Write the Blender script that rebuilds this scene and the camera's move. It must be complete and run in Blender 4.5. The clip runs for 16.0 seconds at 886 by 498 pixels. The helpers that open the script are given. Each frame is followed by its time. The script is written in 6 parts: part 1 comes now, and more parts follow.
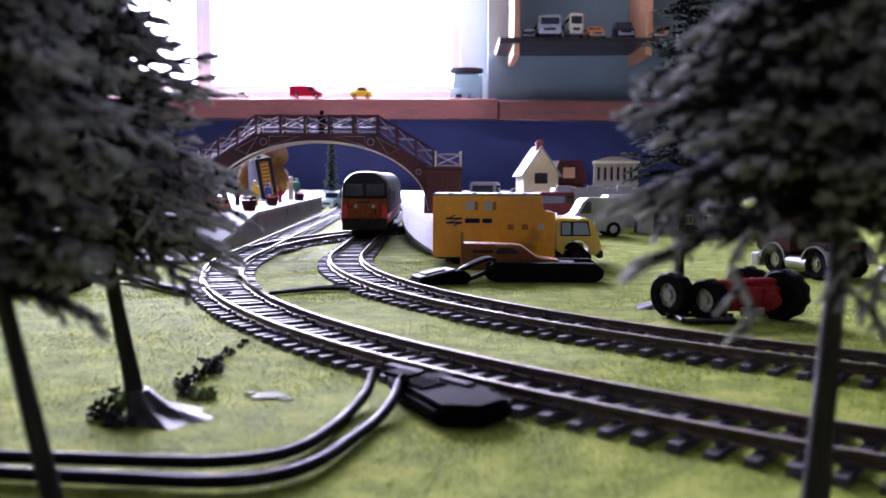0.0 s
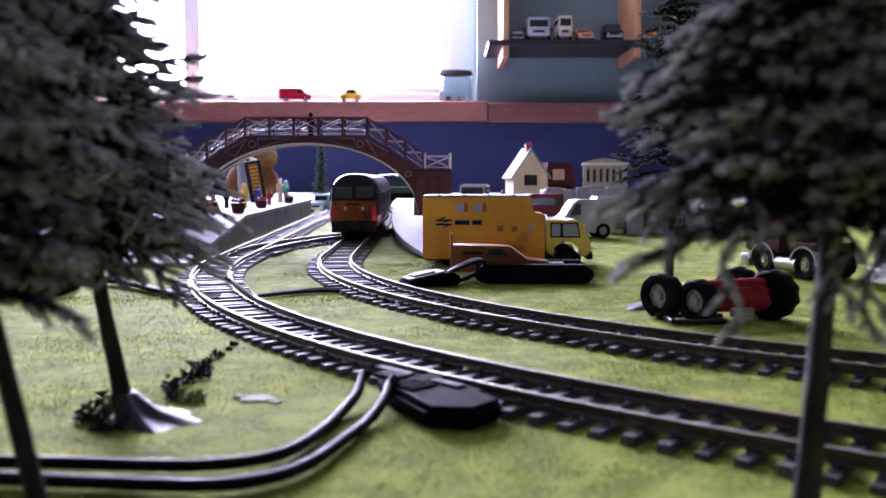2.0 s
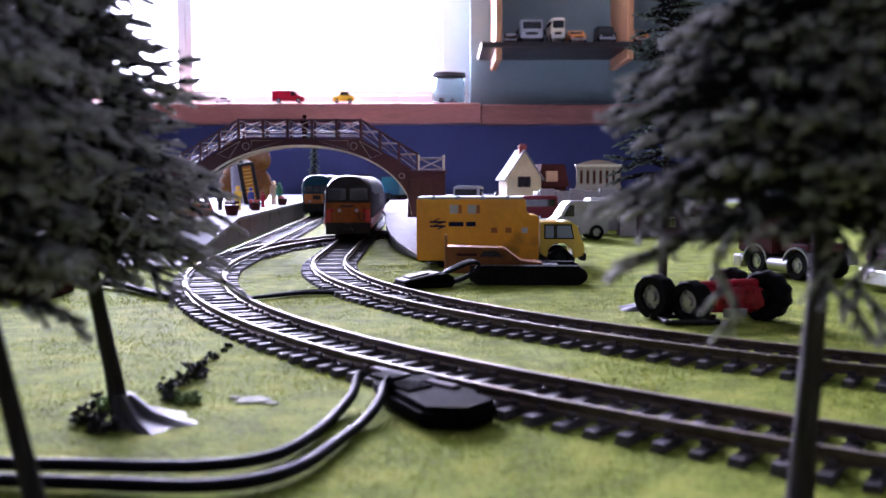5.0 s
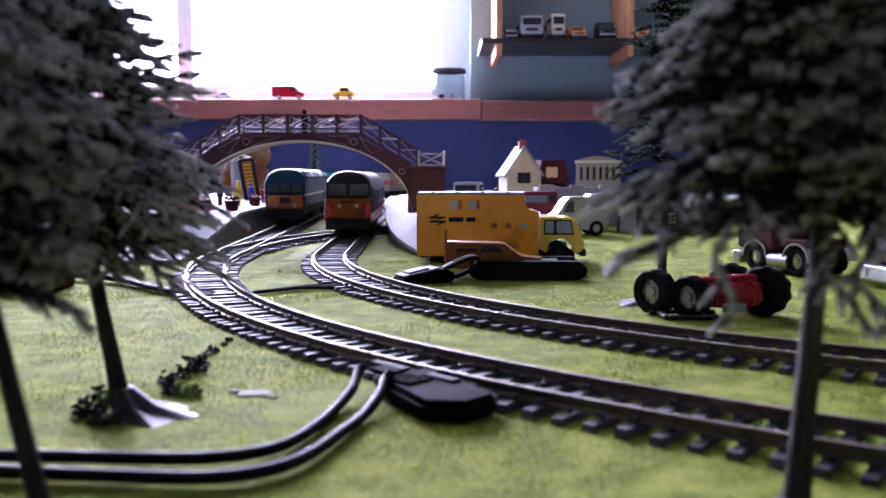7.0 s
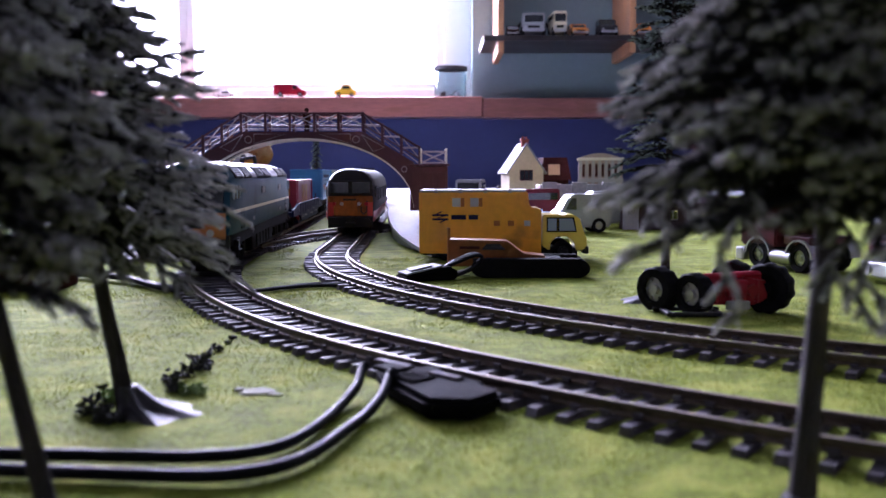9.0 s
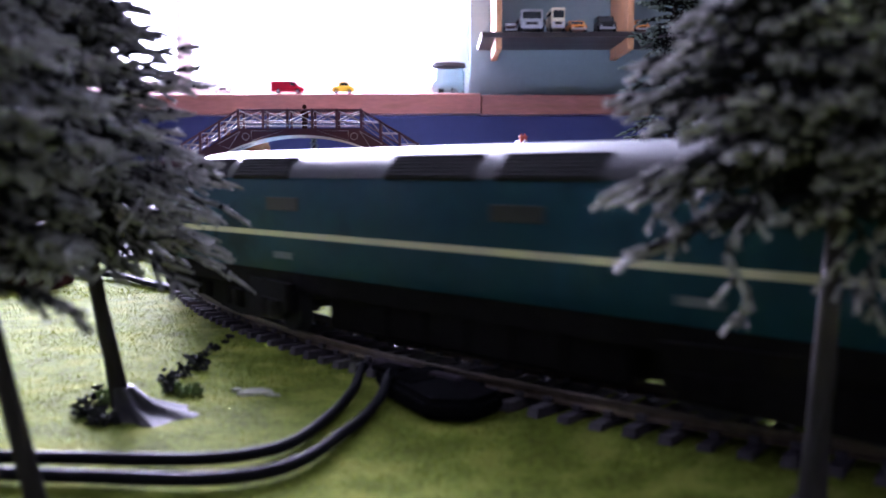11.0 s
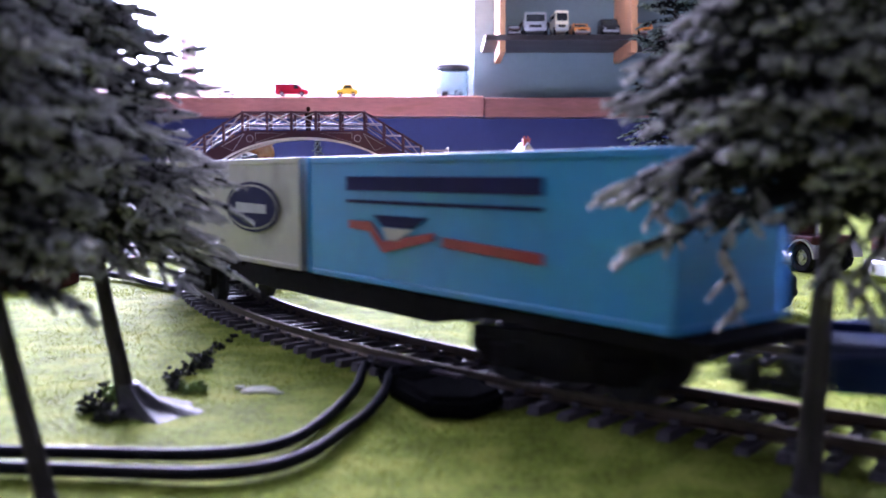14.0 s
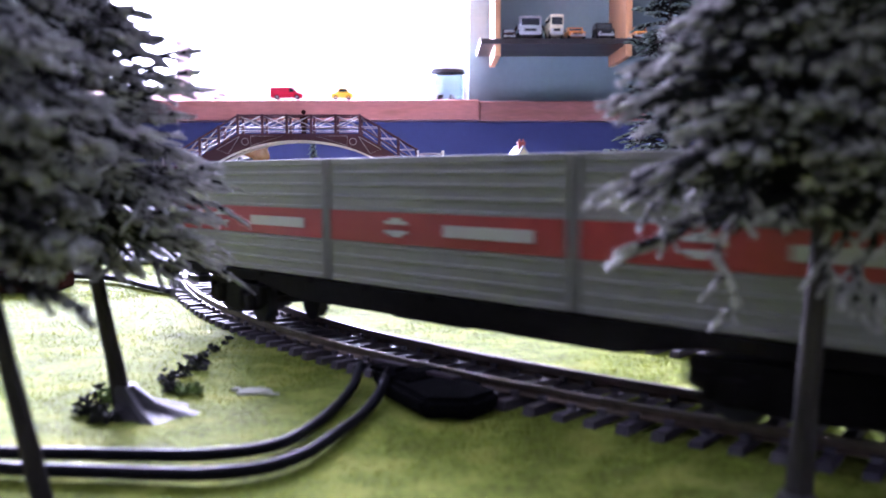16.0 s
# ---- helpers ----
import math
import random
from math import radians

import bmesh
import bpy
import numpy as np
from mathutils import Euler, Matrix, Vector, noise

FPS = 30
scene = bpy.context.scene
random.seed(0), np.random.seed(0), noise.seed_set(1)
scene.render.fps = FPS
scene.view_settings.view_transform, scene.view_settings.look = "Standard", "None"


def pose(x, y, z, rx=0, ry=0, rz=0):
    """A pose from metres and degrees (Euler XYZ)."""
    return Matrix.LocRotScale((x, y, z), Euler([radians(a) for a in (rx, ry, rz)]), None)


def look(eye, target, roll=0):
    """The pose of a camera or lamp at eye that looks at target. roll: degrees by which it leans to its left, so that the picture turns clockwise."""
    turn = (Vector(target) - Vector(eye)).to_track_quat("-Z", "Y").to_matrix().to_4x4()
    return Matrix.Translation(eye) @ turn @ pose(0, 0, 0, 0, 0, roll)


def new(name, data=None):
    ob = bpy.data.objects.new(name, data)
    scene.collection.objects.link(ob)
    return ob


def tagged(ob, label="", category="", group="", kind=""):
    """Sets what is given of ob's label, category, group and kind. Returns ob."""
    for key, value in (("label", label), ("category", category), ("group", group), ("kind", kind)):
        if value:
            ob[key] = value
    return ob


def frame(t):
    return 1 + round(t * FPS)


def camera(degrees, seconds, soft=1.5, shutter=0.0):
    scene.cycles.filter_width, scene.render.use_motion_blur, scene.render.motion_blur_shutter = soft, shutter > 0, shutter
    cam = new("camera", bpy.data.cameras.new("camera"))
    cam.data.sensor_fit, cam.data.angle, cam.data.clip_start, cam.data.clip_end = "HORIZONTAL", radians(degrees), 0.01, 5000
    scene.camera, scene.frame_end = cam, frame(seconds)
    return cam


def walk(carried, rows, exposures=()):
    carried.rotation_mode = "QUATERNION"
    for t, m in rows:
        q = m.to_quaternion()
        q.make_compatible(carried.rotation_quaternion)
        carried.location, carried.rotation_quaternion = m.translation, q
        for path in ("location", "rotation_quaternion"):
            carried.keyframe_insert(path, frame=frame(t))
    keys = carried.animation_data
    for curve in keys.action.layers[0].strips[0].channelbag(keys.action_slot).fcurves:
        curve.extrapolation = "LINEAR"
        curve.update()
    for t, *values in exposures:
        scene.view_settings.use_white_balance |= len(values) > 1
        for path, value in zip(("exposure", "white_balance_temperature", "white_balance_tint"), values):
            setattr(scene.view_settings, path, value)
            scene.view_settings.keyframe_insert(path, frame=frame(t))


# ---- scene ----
cam = camera(52.2, 16.0, shutter=0.5)
# seconds, eye in metres, yaw, pitch and roll in degrees
ROWS = [
    (0.0, 0.00033, 0.00061, 0.04759, 1.082, -4.704, -0.144),
    (0.5, 0.00014, 0.00091, 0.04738, 0.774, -4.592, -0.060),
    (1.0, 0.00022, 0.00041, 0.04762, 0.607, -4.322, 0.053),
    (1.5, 0.00023, 0.00052, 0.04723, 0.501, -4.479, -0.075),
    (2.0, 0.00038, 0.00128, 0.04726, 0.430, -4.549, 0.015),
    (2.5, 0.00021, 0.00095, 0.04707, 0.510, -4.620, -0.070),
    (3.0, 0.00022, 0.00117, 0.04690, 0.247, -4.642, -0.095),
    (3.5, 0.00031, 0.00135, 0.04735, 0.246, -4.544, 0.178),
    (4.0, 0.00020, 0.00095, 0.04748, 0.200, -4.463, 0.148),
    (6.5, 0.00002, 0.00032, 0.04664, -0.219, -4.421, 0.096),
    (7.0, 0.00000, -0.00000, 0.04680, 0.000, -4.670, -0.000),
    (7.5, -0.00035, -0.00029, 0.04665, 0.189, -4.656, -0.046),
    (8.0, -0.00009, -0.00027, 0.04682, 0.251, -4.761, 0.089),
    (8.5, -0.00013, -0.00025, 0.04693, 0.194, -4.799, 0.191),
    (9.0, -0.00032, 0.00006, 0.04681, 0.118, -4.818, 0.157),
    (11.5, -0.00080, 0.00297, 0.04688, -0.025, -5.031, 0.169),
    (12.0, -0.00041, 0.00005, 0.04655, 0.270, -4.827, 0.068),
    (12.5, -0.00041, 0.00060, 0.04639, 0.302, -4.801, 0.087),
    (13.0, -0.00033, 0.00083, 0.04636, 0.290, -4.942, 0.249),
    (13.5, -0.00049, 0.00047, 0.04632, 0.157, -4.741, 0.144),
    (14.0, -0.00037, 0.00048, 0.04642, 0.214, -4.841, 0.113),
    (14.5, -0.00046, 0.00244, 0.04634, -0.088, -4.896, 0.027),
    (15.0, -0.00013, 0.00093, 0.04648, -0.126, -4.855, -0.116),
    (15.5, -0.00035, -0.00005, 0.04596, -0.146, -4.730, 0.072),
    (16.0, -0.00037, -0.00013, 0.04606, -0.085, -4.617, 0.113),
]
EXPOSURES = [(0.0, 0.82, 5650, 42), (9.2, 0.8, 5550, 42), (11.3, 1.55, 5500, 42), (12.0, 1.75, 5480, 42), (13.0, 1.72, 5450, 42), (14.5, 1.82, 5400, 45), (16.0, 2.0, 5400, 45)]
walk(cam, [(t, pose(x, y, z, 90 + pitch, roll, yaw)) for t, x, y, z, yaw, pitch, roll in ROWS], EXPOSURES)
cam.data.dof.use_dof = True
cam.data.dof.focus_distance = 0.47
cam.data.dof.aperture_fstop = 29.0

# ---- world and light ----
world = bpy.data.worlds.new("sky")
scene.world = world
world.use_nodes = True
wn = world.node_tree
sky = wn.nodes.new("ShaderNodeTexSky")
sky.sky_type = "NISHITA"
sky.sun_disc = False
sky.sun_elevation, sky.sun_rotation = radians(40), radians(-25)
wn.links.new(sky.outputs[0], wn.nodes["Background"].inputs[0])
wn.nodes["Background"].inputs[1].default_value = 0.15

# room: the window in the far wall
WALL_Y = 3.0
WIN_X0, WIN_X1, WIN_Z0, WIN_Z1 = -1.7, 0.0905, 0.2916, 1.75
ROOM_X0, ROOM_X1, ROOM_Y0, FLOOR_Z, CEIL_Z = -2.3, 2.3, -2.2, -0.75, 1.9

sun = new("sun", bpy.data.lights.new("sun", "SUN"))
sun.data.energy, sun.data.angle, sun.data.color = 2.0, radians(12), (1.0, 0.97, 0.94)
sun.matrix_world = look((-1.5, 4.0, 1.6), (0, 0, 0))

window_light = new("window_light", bpy.data.lights.new("window_light", "AREA"))
window_light.data.shape, window_light.data.size, window_light.data.size_y = "RECTANGLE", 1.75, 1.4
window_light.data.energy, window_light.data.color = 165.0, (0.88, 0.94, 1.0)
window_light.matrix_world = look((-0.8, WALL_Y + 0.19, 1.03), (-0.7, 0, 0.4))

# ---- helpers for building: meshes are written in millimetres ----
def mat(name, color, rough=0.5, metal=0.0, grain=0.0, scale=300.0, bump=0.0, wear=0.0, wear_color=None, coat=0.0, spec=0.5, random_tint=0.0, stretch=(1, 1, 1), coarse=None):
    m = bpy.data.materials.new(name)
    m.use_nodes = True
    nt = m.node_tree
    b = nt.nodes["Principled BSDF"]
    b.inputs["Base Color"].default_value = (*color, 1)
    b.inputs["Roughness"].default_value = rough
    b.inputs["Metallic"].default_value = metal
    b.inputs["Coat Weight"].default_value = coat
    b.inputs["Specular IOR Level"].default_value = spec
    tc = nt.nodes.new("ShaderNodeTexCoord")
    mp = nt.nodes.new("ShaderNodeMapping")
    mp.inputs["Scale"].default_value = stretch
    nt.links.new(tc.outputs["Object"], mp.inputs[0])
    fine = nt.nodes.new("ShaderNodeTexNoise")
    fine.inputs["Scale"].default_value, fine.inputs["Detail"].default_value = scale, 6
    nt.links.new(mp.outputs[0], fine.inputs[0])
    big = nt.nodes.new("ShaderNodeTexNoise")
    big.inputs["Scale"].default_value, big.inputs["Detail"].default_value = (coarse or scale / 9), 4
    nt.links.new(mp.outputs[0], big.inputs[0])
    last = None
    if grain:
        ramp = nt.nodes.new("ShaderNodeMapRange")
        ramp.inputs["From Min"].default_value, ramp.inputs["From Max"].default_value = 0.25, 0.75
        ramp.inputs["To Min"].default_value, ramp.inputs["To Max"].default_value = 1 - grain, 1 + grain
        nt.links.new(fine.outputs[0], ramp.inputs[0])
        ramp2 = nt.nodes.new("ShaderNodeMapRange")
        ramp2.inputs["From Min"].default_value, ramp2.inputs["From Max"].default_value = 0.25, 0.75
        ramp2.inputs["To Min"].default_value, ramp2.inputs["To Max"].default_value = 1 - grain * 0.7, 1 + grain * 0.7
        nt.links.new(big.outputs[0], ramp2.inputs[0])
        mul = nt.nodes.new("ShaderNodeMath")
        mul.operation = "MULTIPLY"
        nt.links.new(ramp.outputs[0], mul.inputs[0])
        nt.links.new(ramp2.outputs[0], mul.inputs[1])
        value = mul.outputs[0]
        if random_tint:
            oi = nt.nodes.new("ShaderNodeObjectInfo")
            rr = nt.nodes.new("ShaderNodeMapRange")
            rr.inputs["To Min"].default_value, rr.inputs["To Max"].default_value = 1 - random_tint, 1 + random_tint
            nt.links.new(oi.outputs["Random"], rr.inputs[0])
            mul2 = nt.nodes.new("ShaderNodeMath")
            mul2.operation = "MULTIPLY"
            nt.links.new(value, mul2.inputs[0])
            nt.links.new(rr.outputs[0], mul2.inputs[1])
            value = mul2.outputs[0]
        vm = nt.nodes.new("ShaderNodeVectorMath")
        vm.operation = "SCALE"
        vm.inputs[0].default_value = color
        nt.links.new(value, vm.inputs["Scale"])
        last = vm.outputs[0]
    if wear:
        mask = nt.nodes.new("ShaderNodeMapRange")
        mask.inputs["From Min"].default_value, mask.inputs["From Max"].default_value = 0.62 - wear * 0.25, 0.72
        nt.links.new(big.outputs[0], mask.inputs[0])
        mix = nt.nodes.new("ShaderNodeMix")
        mix.data_type = "RGBA"
        mix.inputs[6].default_value = (*color, 1)
        mix.inputs[7].default_value = (*(wear_color or [c * 0.5 for c in color]), 1)
        nt.links.new(mask.outputs[0], mix.inputs[0])
        if last:
            nt.links.new(last, mix.inputs[6])
        last = mix.outputs[2]
    if last:
        nt.links.new(last, b.inputs["Base Color"])
    rm = nt.nodes.new("ShaderNodeMapRange")
    rm.inputs["To Min"].default_value, rm.inputs["To Max"].default_value = max(0.02, rough - 0.08), min(1.0, rough + 0.1)
    nt.links.new(big.outputs[0], rm.inputs[0])
    nt.links.new(rm.outputs[0], b.inputs["Roughness"])
    if bump:
        bp = nt.nodes.new("ShaderNodeBump")
        bp.inputs["Strength"].default_value = min(1.0, bump)
        bp.inputs["Distance"].default_value = 0.0004 * max(1.0, 300 / scale)
        nt.links.new(fine.outputs[0], bp.inputs["Height"])
        nt.links.new(bp.outputs[0], b.inputs["Normal"])
    return m


def glass(name, color=(1, 1, 1), rough=0.02, alpha=0.2):
    m = mat(name, color, rough)
    b = m.node_tree.nodes["Principled BSDF"]
    b.inputs["Transmission Weight"].default_value = 1.0
    b.inputs["IOR"].default_value = 1.3
    return m


def thing(name, m, label, category, group="", kind=""):
    ob = new(name)
    ob.empty_display_size = 0.01
    ob.matrix_basis = m
    return tagged(ob, label, category, group, kind)


def mesh_of(name, bm, *mats, smooth=False):
    bmesh.ops.scale(bm, vec=(0.001, 0.001, 0.001), verts=bm.verts)
    me = bpy.data.meshes.new(name)
    bm.to_mesh(me)
    bm.free()
    for m in mats:
        me.materials.append(m)
    if smooth:
        for p in me.polygons:
            p.use_smooth = True
        me.set_sharp_from_angle(angle=radians(38))
    return me


def part(name, bm, material, parent=None, label="", smooth=False):
    mats = material if isinstance(material, (list, tuple)) else [material]
    ob = new(name, mesh_of(name, bm, *mats, smooth=smooth))
    ob.parent = parent
    if label:
        ob["label"] = label
    return ob


def structure(name, bm, material, label, category, smooth=False):
    return tagged(part(name, bm, material, None, "", smooth), label, category, "", "structure")


def piece(name, data, parent, m):
    ob = new(name, data)
    ob.parent = parent
    ob.matrix_basis = m
    return ob


def B():
    return bmesh.new()


def box(bm, x0, x1, y0, y1, z0, z1, bev=0.0, seg=2):
    r = bmesh.ops.create_cube(bm, size=1)
    vs = r["verts"]
    for v in vs:
        v.co = Vector(((x0 + x1) / 2 + v.co.x * (x1 - x0), (y0 + y1) / 2 + v.co.y * (y1 - y0), (z0 + z1) / 2 + v.co.z * (z1 - z0)))
    if bev:
        es = list({e for v in vs for e in v.link_edges})
        bmesh.ops.bevel(bm, geom=es, offset=bev, segments=seg, profile=0.5, affect="EDGES")
    return bm


def rod(bm, a, b, r, r2=None, n=8, caps=True):
    a, b = Vector(a), Vector(b)
    d = b - a
    res = bmesh.ops.create_cone(bm, cap_ends=caps, segments=n, radius1=r, radius2=r if r2 is None else r2, depth=d.length)
    m = Matrix.Translation((a + b) / 2) @ d.to_track_quat("Z", "Y").to_matrix().to_4x4()
    bmesh.ops.transform(bm, matrix=m, verts=res["verts"])
    return bm


def ball(bm, c, r, sx=1, sy=1, sz=1, u=12, v=8):
    res = bmesh.ops.create_uvsphere(bm, u_segments=u, v_segments=v, radius=r)
    bmesh.ops.transform(bm, matrix=Matrix.Translation(c) @ Matrix.Diagonal((sx, sy, sz, 1)), verts=res["verts"])
    return bm


def prism(bm, pts, a, b, axis="y"):
    """A closed outline of (u, v) drawn out from a to b along an axis: y takes (x, z), x takes (y, z), z takes (x, y)."""
    def at(u, v, w):
        return {"y": (u, w, v), "x": (w, u, v), "z": (u, v, w)}[axis]
    lo = [bm.verts.new(at(u, v, a)) for u, v in pts]
    hi = [bm.verts.new(at(u, v, b)) for u, v in pts]
    n = len(pts)
    fs = [bm.faces.new(lo[::-1]), bm.faces.new(hi)]
    for i in range(n):
        fs.append(bm.faces.new((lo[i], lo[(i + 1) % n], hi[(i + 1) % n], hi[i])))
    bmesh.ops.recalc_face_normals(bm, faces=fs)
    return bm


def tube(bm, pts, r, n=8, taper=None):
    """A round cable through points."""
    rings = []
    ps = [Vector(p) for p in pts]
    for i, p in enumerate(ps):
        d = (ps[min(i + 1, len(ps) - 1)] - ps[max(i - 1, 0)]).normalized()
        q = d.to_track_quat("Z", "Y")
        rr = r if taper is None else r * (1 + (taper - 1) * i / (len(ps) - 1))
        rings.append([bm.verts.new(p + q @ Vector((rr * math.cos(2 * math.pi * k / n), rr * math.sin(2 * math.pi * k / n), 0))) for k in range(n)])
    for a, b in zip(rings, rings[1:]):
        for k in range(n):
            bm.faces.new((a[k], a[(k + 1) % n], b[(k + 1) % n], b[k]))
    bm.faces.new(rings[0][::-1])
    bm.faces.new(rings[-1])
    return bm


def spline(pts, n=8):
    """A smooth line through points."""
    ps = [Vector(p) for p in pts]
    out = []
    for i in range(len(ps) - 1):
        a, b, c, d = ps[max(i - 1, 0)], ps[i], ps[i + 1], ps[min(i + 2, len(ps) - 1)]
        for k in range(n):
            t = k / n
            out.append(0.5 * ((2 * b) + (c - a) * t + (2 * a - 5 * b + 4 * c - d) * t * t + (3 * b - a - 3 * c + d) * t ** 3))
    return out + [ps[-1]]


# ---- materials ----
M_GRASS_BASE = mat("grass_mat", (0.130, 0.168, 0.019), 0.95, spec=0.05, grain=0.5, scale=800, bump=1.0, wear=0.5, wear_color=(0.215, 0.235, 0.040), coarse=95)
M_NAVY = mat("navy_wall_paint", (0.023, 0.034, 0.135), 0.6, grain=0.06, scale=60, bump=0.15, coarse=3)
M_TEAL = mat("pale_teal_wall_paint", (0.165, 0.235, 0.26), 0.7, grain=0.05, scale=60, bump=0.15, coarse=3)
# Greys of the unseen walls and ceiling set how much light bounces back.
M_BACKWALL = mat("bounce_wall_paint", (0.115, 0.113, 0.12), 0.7, grain=0.05, scale=60, coarse=3)
M_CEIL = mat("ceiling_paint", (0.47, 0.47, 0.47), 0.8, grain=0.04, scale=40)
M_CARPET = mat("floor_carpet", (0.12, 0.10, 0.09), 0.95, grain=0.2, scale=200)
M_PINE = mat("varnished_pine", (0.24, 0.085, 0.065), 0.35, grain=0.25, scale=30, stretch=(1, 8, 8), coat=0.3, wear=0.2, wear_color=(0.17, 0.06, 0.03), coarse=4)
M_PINE_V = mat("pale_pine", (0.45, 0.22, 0.10), 0.45, grain=0.2, scale=30, stretch=(8, 8, 1), coarse=4)
M_DARKWOOD = mat("dark_stained_wood", (0.02, 0.014, 0.014), 0.4, grain=0.3, scale=40, stretch=(1, 6, 6))
M_UPVC = mat("white_window_plastic", (0.72, 0.78, 0.77), 0.35, grain=0.03, scale=30)
M_PANE = glass("window_pane")
M_SLEEPER = mat("sleeper_plastic", (0.070, 0.063, 0.070), 0.7, spec=0.18, grain=0.25, scale=900, bump=0.3, random_tint=0.25)
M_RAIL = mat("nickel_rail", (0.13, 0.11, 0.085), 0.62, 1.0, grain=0.2, scale=400, wear=0.3, wear_color=(0.22, 0.16, 0.11))
M_RAILSIDE = mat("rail_web", (0.10, 0.075, 0.05), 0.5, 0.6, grain=0.3, scale=500)
M_STONE = mat("platform_paving", (0.36, 0.36, 0.385), 0.8, spec=0.15, grain=0.18, scale=400, bump=0.2, wear=0.15, wear_color=(0.27, 0.27, 0.29), coarse=25)
M_PLATSIDE = mat("platform_side", (0.22, 0.22, 0.22), 0.75, grain=0.3, scale=300, bump=0.5, wear=0.3, coarse=30)
M_MAROON = mat("maroon_plastic", (0.062, 0.012, 0.024), 0.45, grain=0.15, scale=300)
# Dusty pink, with the light along the lattice bars' tops put into its paleness.
M_LATTICE = mat("dusty_pink_lit_paint", (0.30, 0.25, 0.27), 0.6, spec=0.2, grain=0.1, scale=300)
M_CREAM = mat("cream_edge_paint", (0.75, 0.70, 0.62), 0.45, grain=0.08, scale=300)
M_YELLOW = mat("rail_yellow_paint", (0.88, 0.37, 0.006), 0.3, grain=0.08, scale=300, coat=0.4, wear=0.05)
M_CABYEL = mat("pale_yellow_paint", (0.80, 0.55, 0.06), 0.3, grain=0.06, scale=300, coat=0.4)
M_ORANGE = mat("warning_yellow", (0.40, 0.12, 0.014), 0.4, grain=0.1, scale=400)
M_BLACK = mat("black_plastic", (0.010, 0.010, 0.011), 0.5, spec=0.3, grain=0.3, scale=400, bump=0.15)
M_MATTBLACK = mat("matt_black_plastic", (0.0035, 0.0035, 0.004), 0.9, grain=0.3, scale=400, bump=0.15, spec=0.03)
M_RUBBER = mat("black_rubber", (0.008, 0.008, 0.009), 0.85, spec=0.06, grain=0.3, scale=500, bump=0.3)
M_CABLE = mat("cable_sheath", (0.010, 0.010, 0.013), 0.6, grain=0.2, scale=400, spec=0.07)
M_UNDER = mat("dirty_underframe", (0.007, 0.006, 0.006), 0.85, spec=0.08, grain=0.4, scale=400, bump=0.3)
M_LOCOBLUE = mat("loco_teal_blue", (0.005, 0.044, 0.070), 0.5, grain=0.08, scale=300, spec=0.15, wear=0.05)
# Darker, blotched version of the warning yellow.
M_DARKYEL = mat("dark_warning_yellow", (0.24, 0.072, 0.012), 0.5, spec=0.2, grain=0.25, scale=400, wear=0.3, wear_color=(0.10, 0.03, 0.01), coarse=90)
M_LOCOTOP = mat("loco_black_roof", (0.014, 0.014, 0.018), 0.5, spec=0.3, grain=0.2, scale=300)
M_SHED = mat("dark_shed_board", (0.06, 0.04, 0.045), 0.8, spec=0.15, grain=0.3, scale=200)
M_LOCOROOF = mat("loco_roof_grey", (0.032, 0.031, 0.033), 0.45, spec=0.3, grain=0.15, scale=300)
M_STRIPE = mat("pale_stripe", (0.62, 0.58, 0.42), 0.45, grain=0.05, scale=300)
M_REDSIDE = mat("red_loco_stripe", (0.5, 0.03, 0.02), 0.35, grain=0.08, scale=300, coat=0.3)
M_LOCOGREY = mat("loco_light_grey", (0.5, 0.5, 0.52), 0.4, grain=0.1, scale=300)
M_SIDEGREY = mat("dull_side_grey", (0.045, 0.037, 0.042), 0.7, spec=0.04, grain=0.15, scale=300)
M_DARKGREY = mat("dark_roof_grey", (0.028, 0.027, 0.030), 0.75, spec=0.1, grain=0.2, scale=300)
M_GLASSDARK = mat("dark_glazing", (0.015, 0.018, 0.02), 0.08, coat=0.5)
# Opaque pale blue-grey: the light in the glazing is put into the colour.
M_GLASSLIT = mat("pale_lit_glazing", (0.33, 0.39, 0.46), 0.06, coat=0.5)
M_WAGON = mat("wagon_blue", (0.009, 0.016, 0.05), 0.6, spec=0.04, grain=0.15, scale=250, wear=0.08, wear_color=(0.06, 0.07, 0.1))
M_REDBOX = mat("container_red", (0.24, 0.010, 0.026), 0.45, spec=0.3, grain=0.07, scale=250)
M_GOLD = mat("gold_lettering", (0.36, 0.135, 0.024), 0.6, spec=0.15, grain=0.12, scale=300)
M_SKYBLUE = mat("container_sky_blue", (0.015, 0.22, 0.47), 0.4, grain=0.06, scale=250)
M_WHITEBOX = mat("container_off_white", (0.35, 0.33, 0.29), 0.45, grain=0.06, scale=250, wear=0.05)
M_GREYBOX = mat("container_grey", (0.185, 0.183, 0.183), 0.45, grain=0.08, scale=250)
M_REDBAND = mat("container_red_band", (0.26, 0.014, 0.016), 0.45, grain=0.06, scale=250)
M_WHITE = mat("white_print", (0.40, 0.39, 0.39), 0.5)
M_NAVYINK = mat("navy_print", (0.014, 0.014, 0.06), 0.6, spec=0.08, grain=0.1, scale=300)
M_CHROME = mat("chrome", (0.50, 0.51, 0.53), 0.34, 1.0, grain=0.1, scale=400)
M_HUB = mat("grey_hub", (0.4, 0.4, 0.42), 0.3, 0.7, grain=0.1, scale=600)
M_RED = mat("glossy_red_paint", (0.34, 0.002, 0.016), 0.32, spec=0.3, grain=0.1, scale=300, coat=0.12)
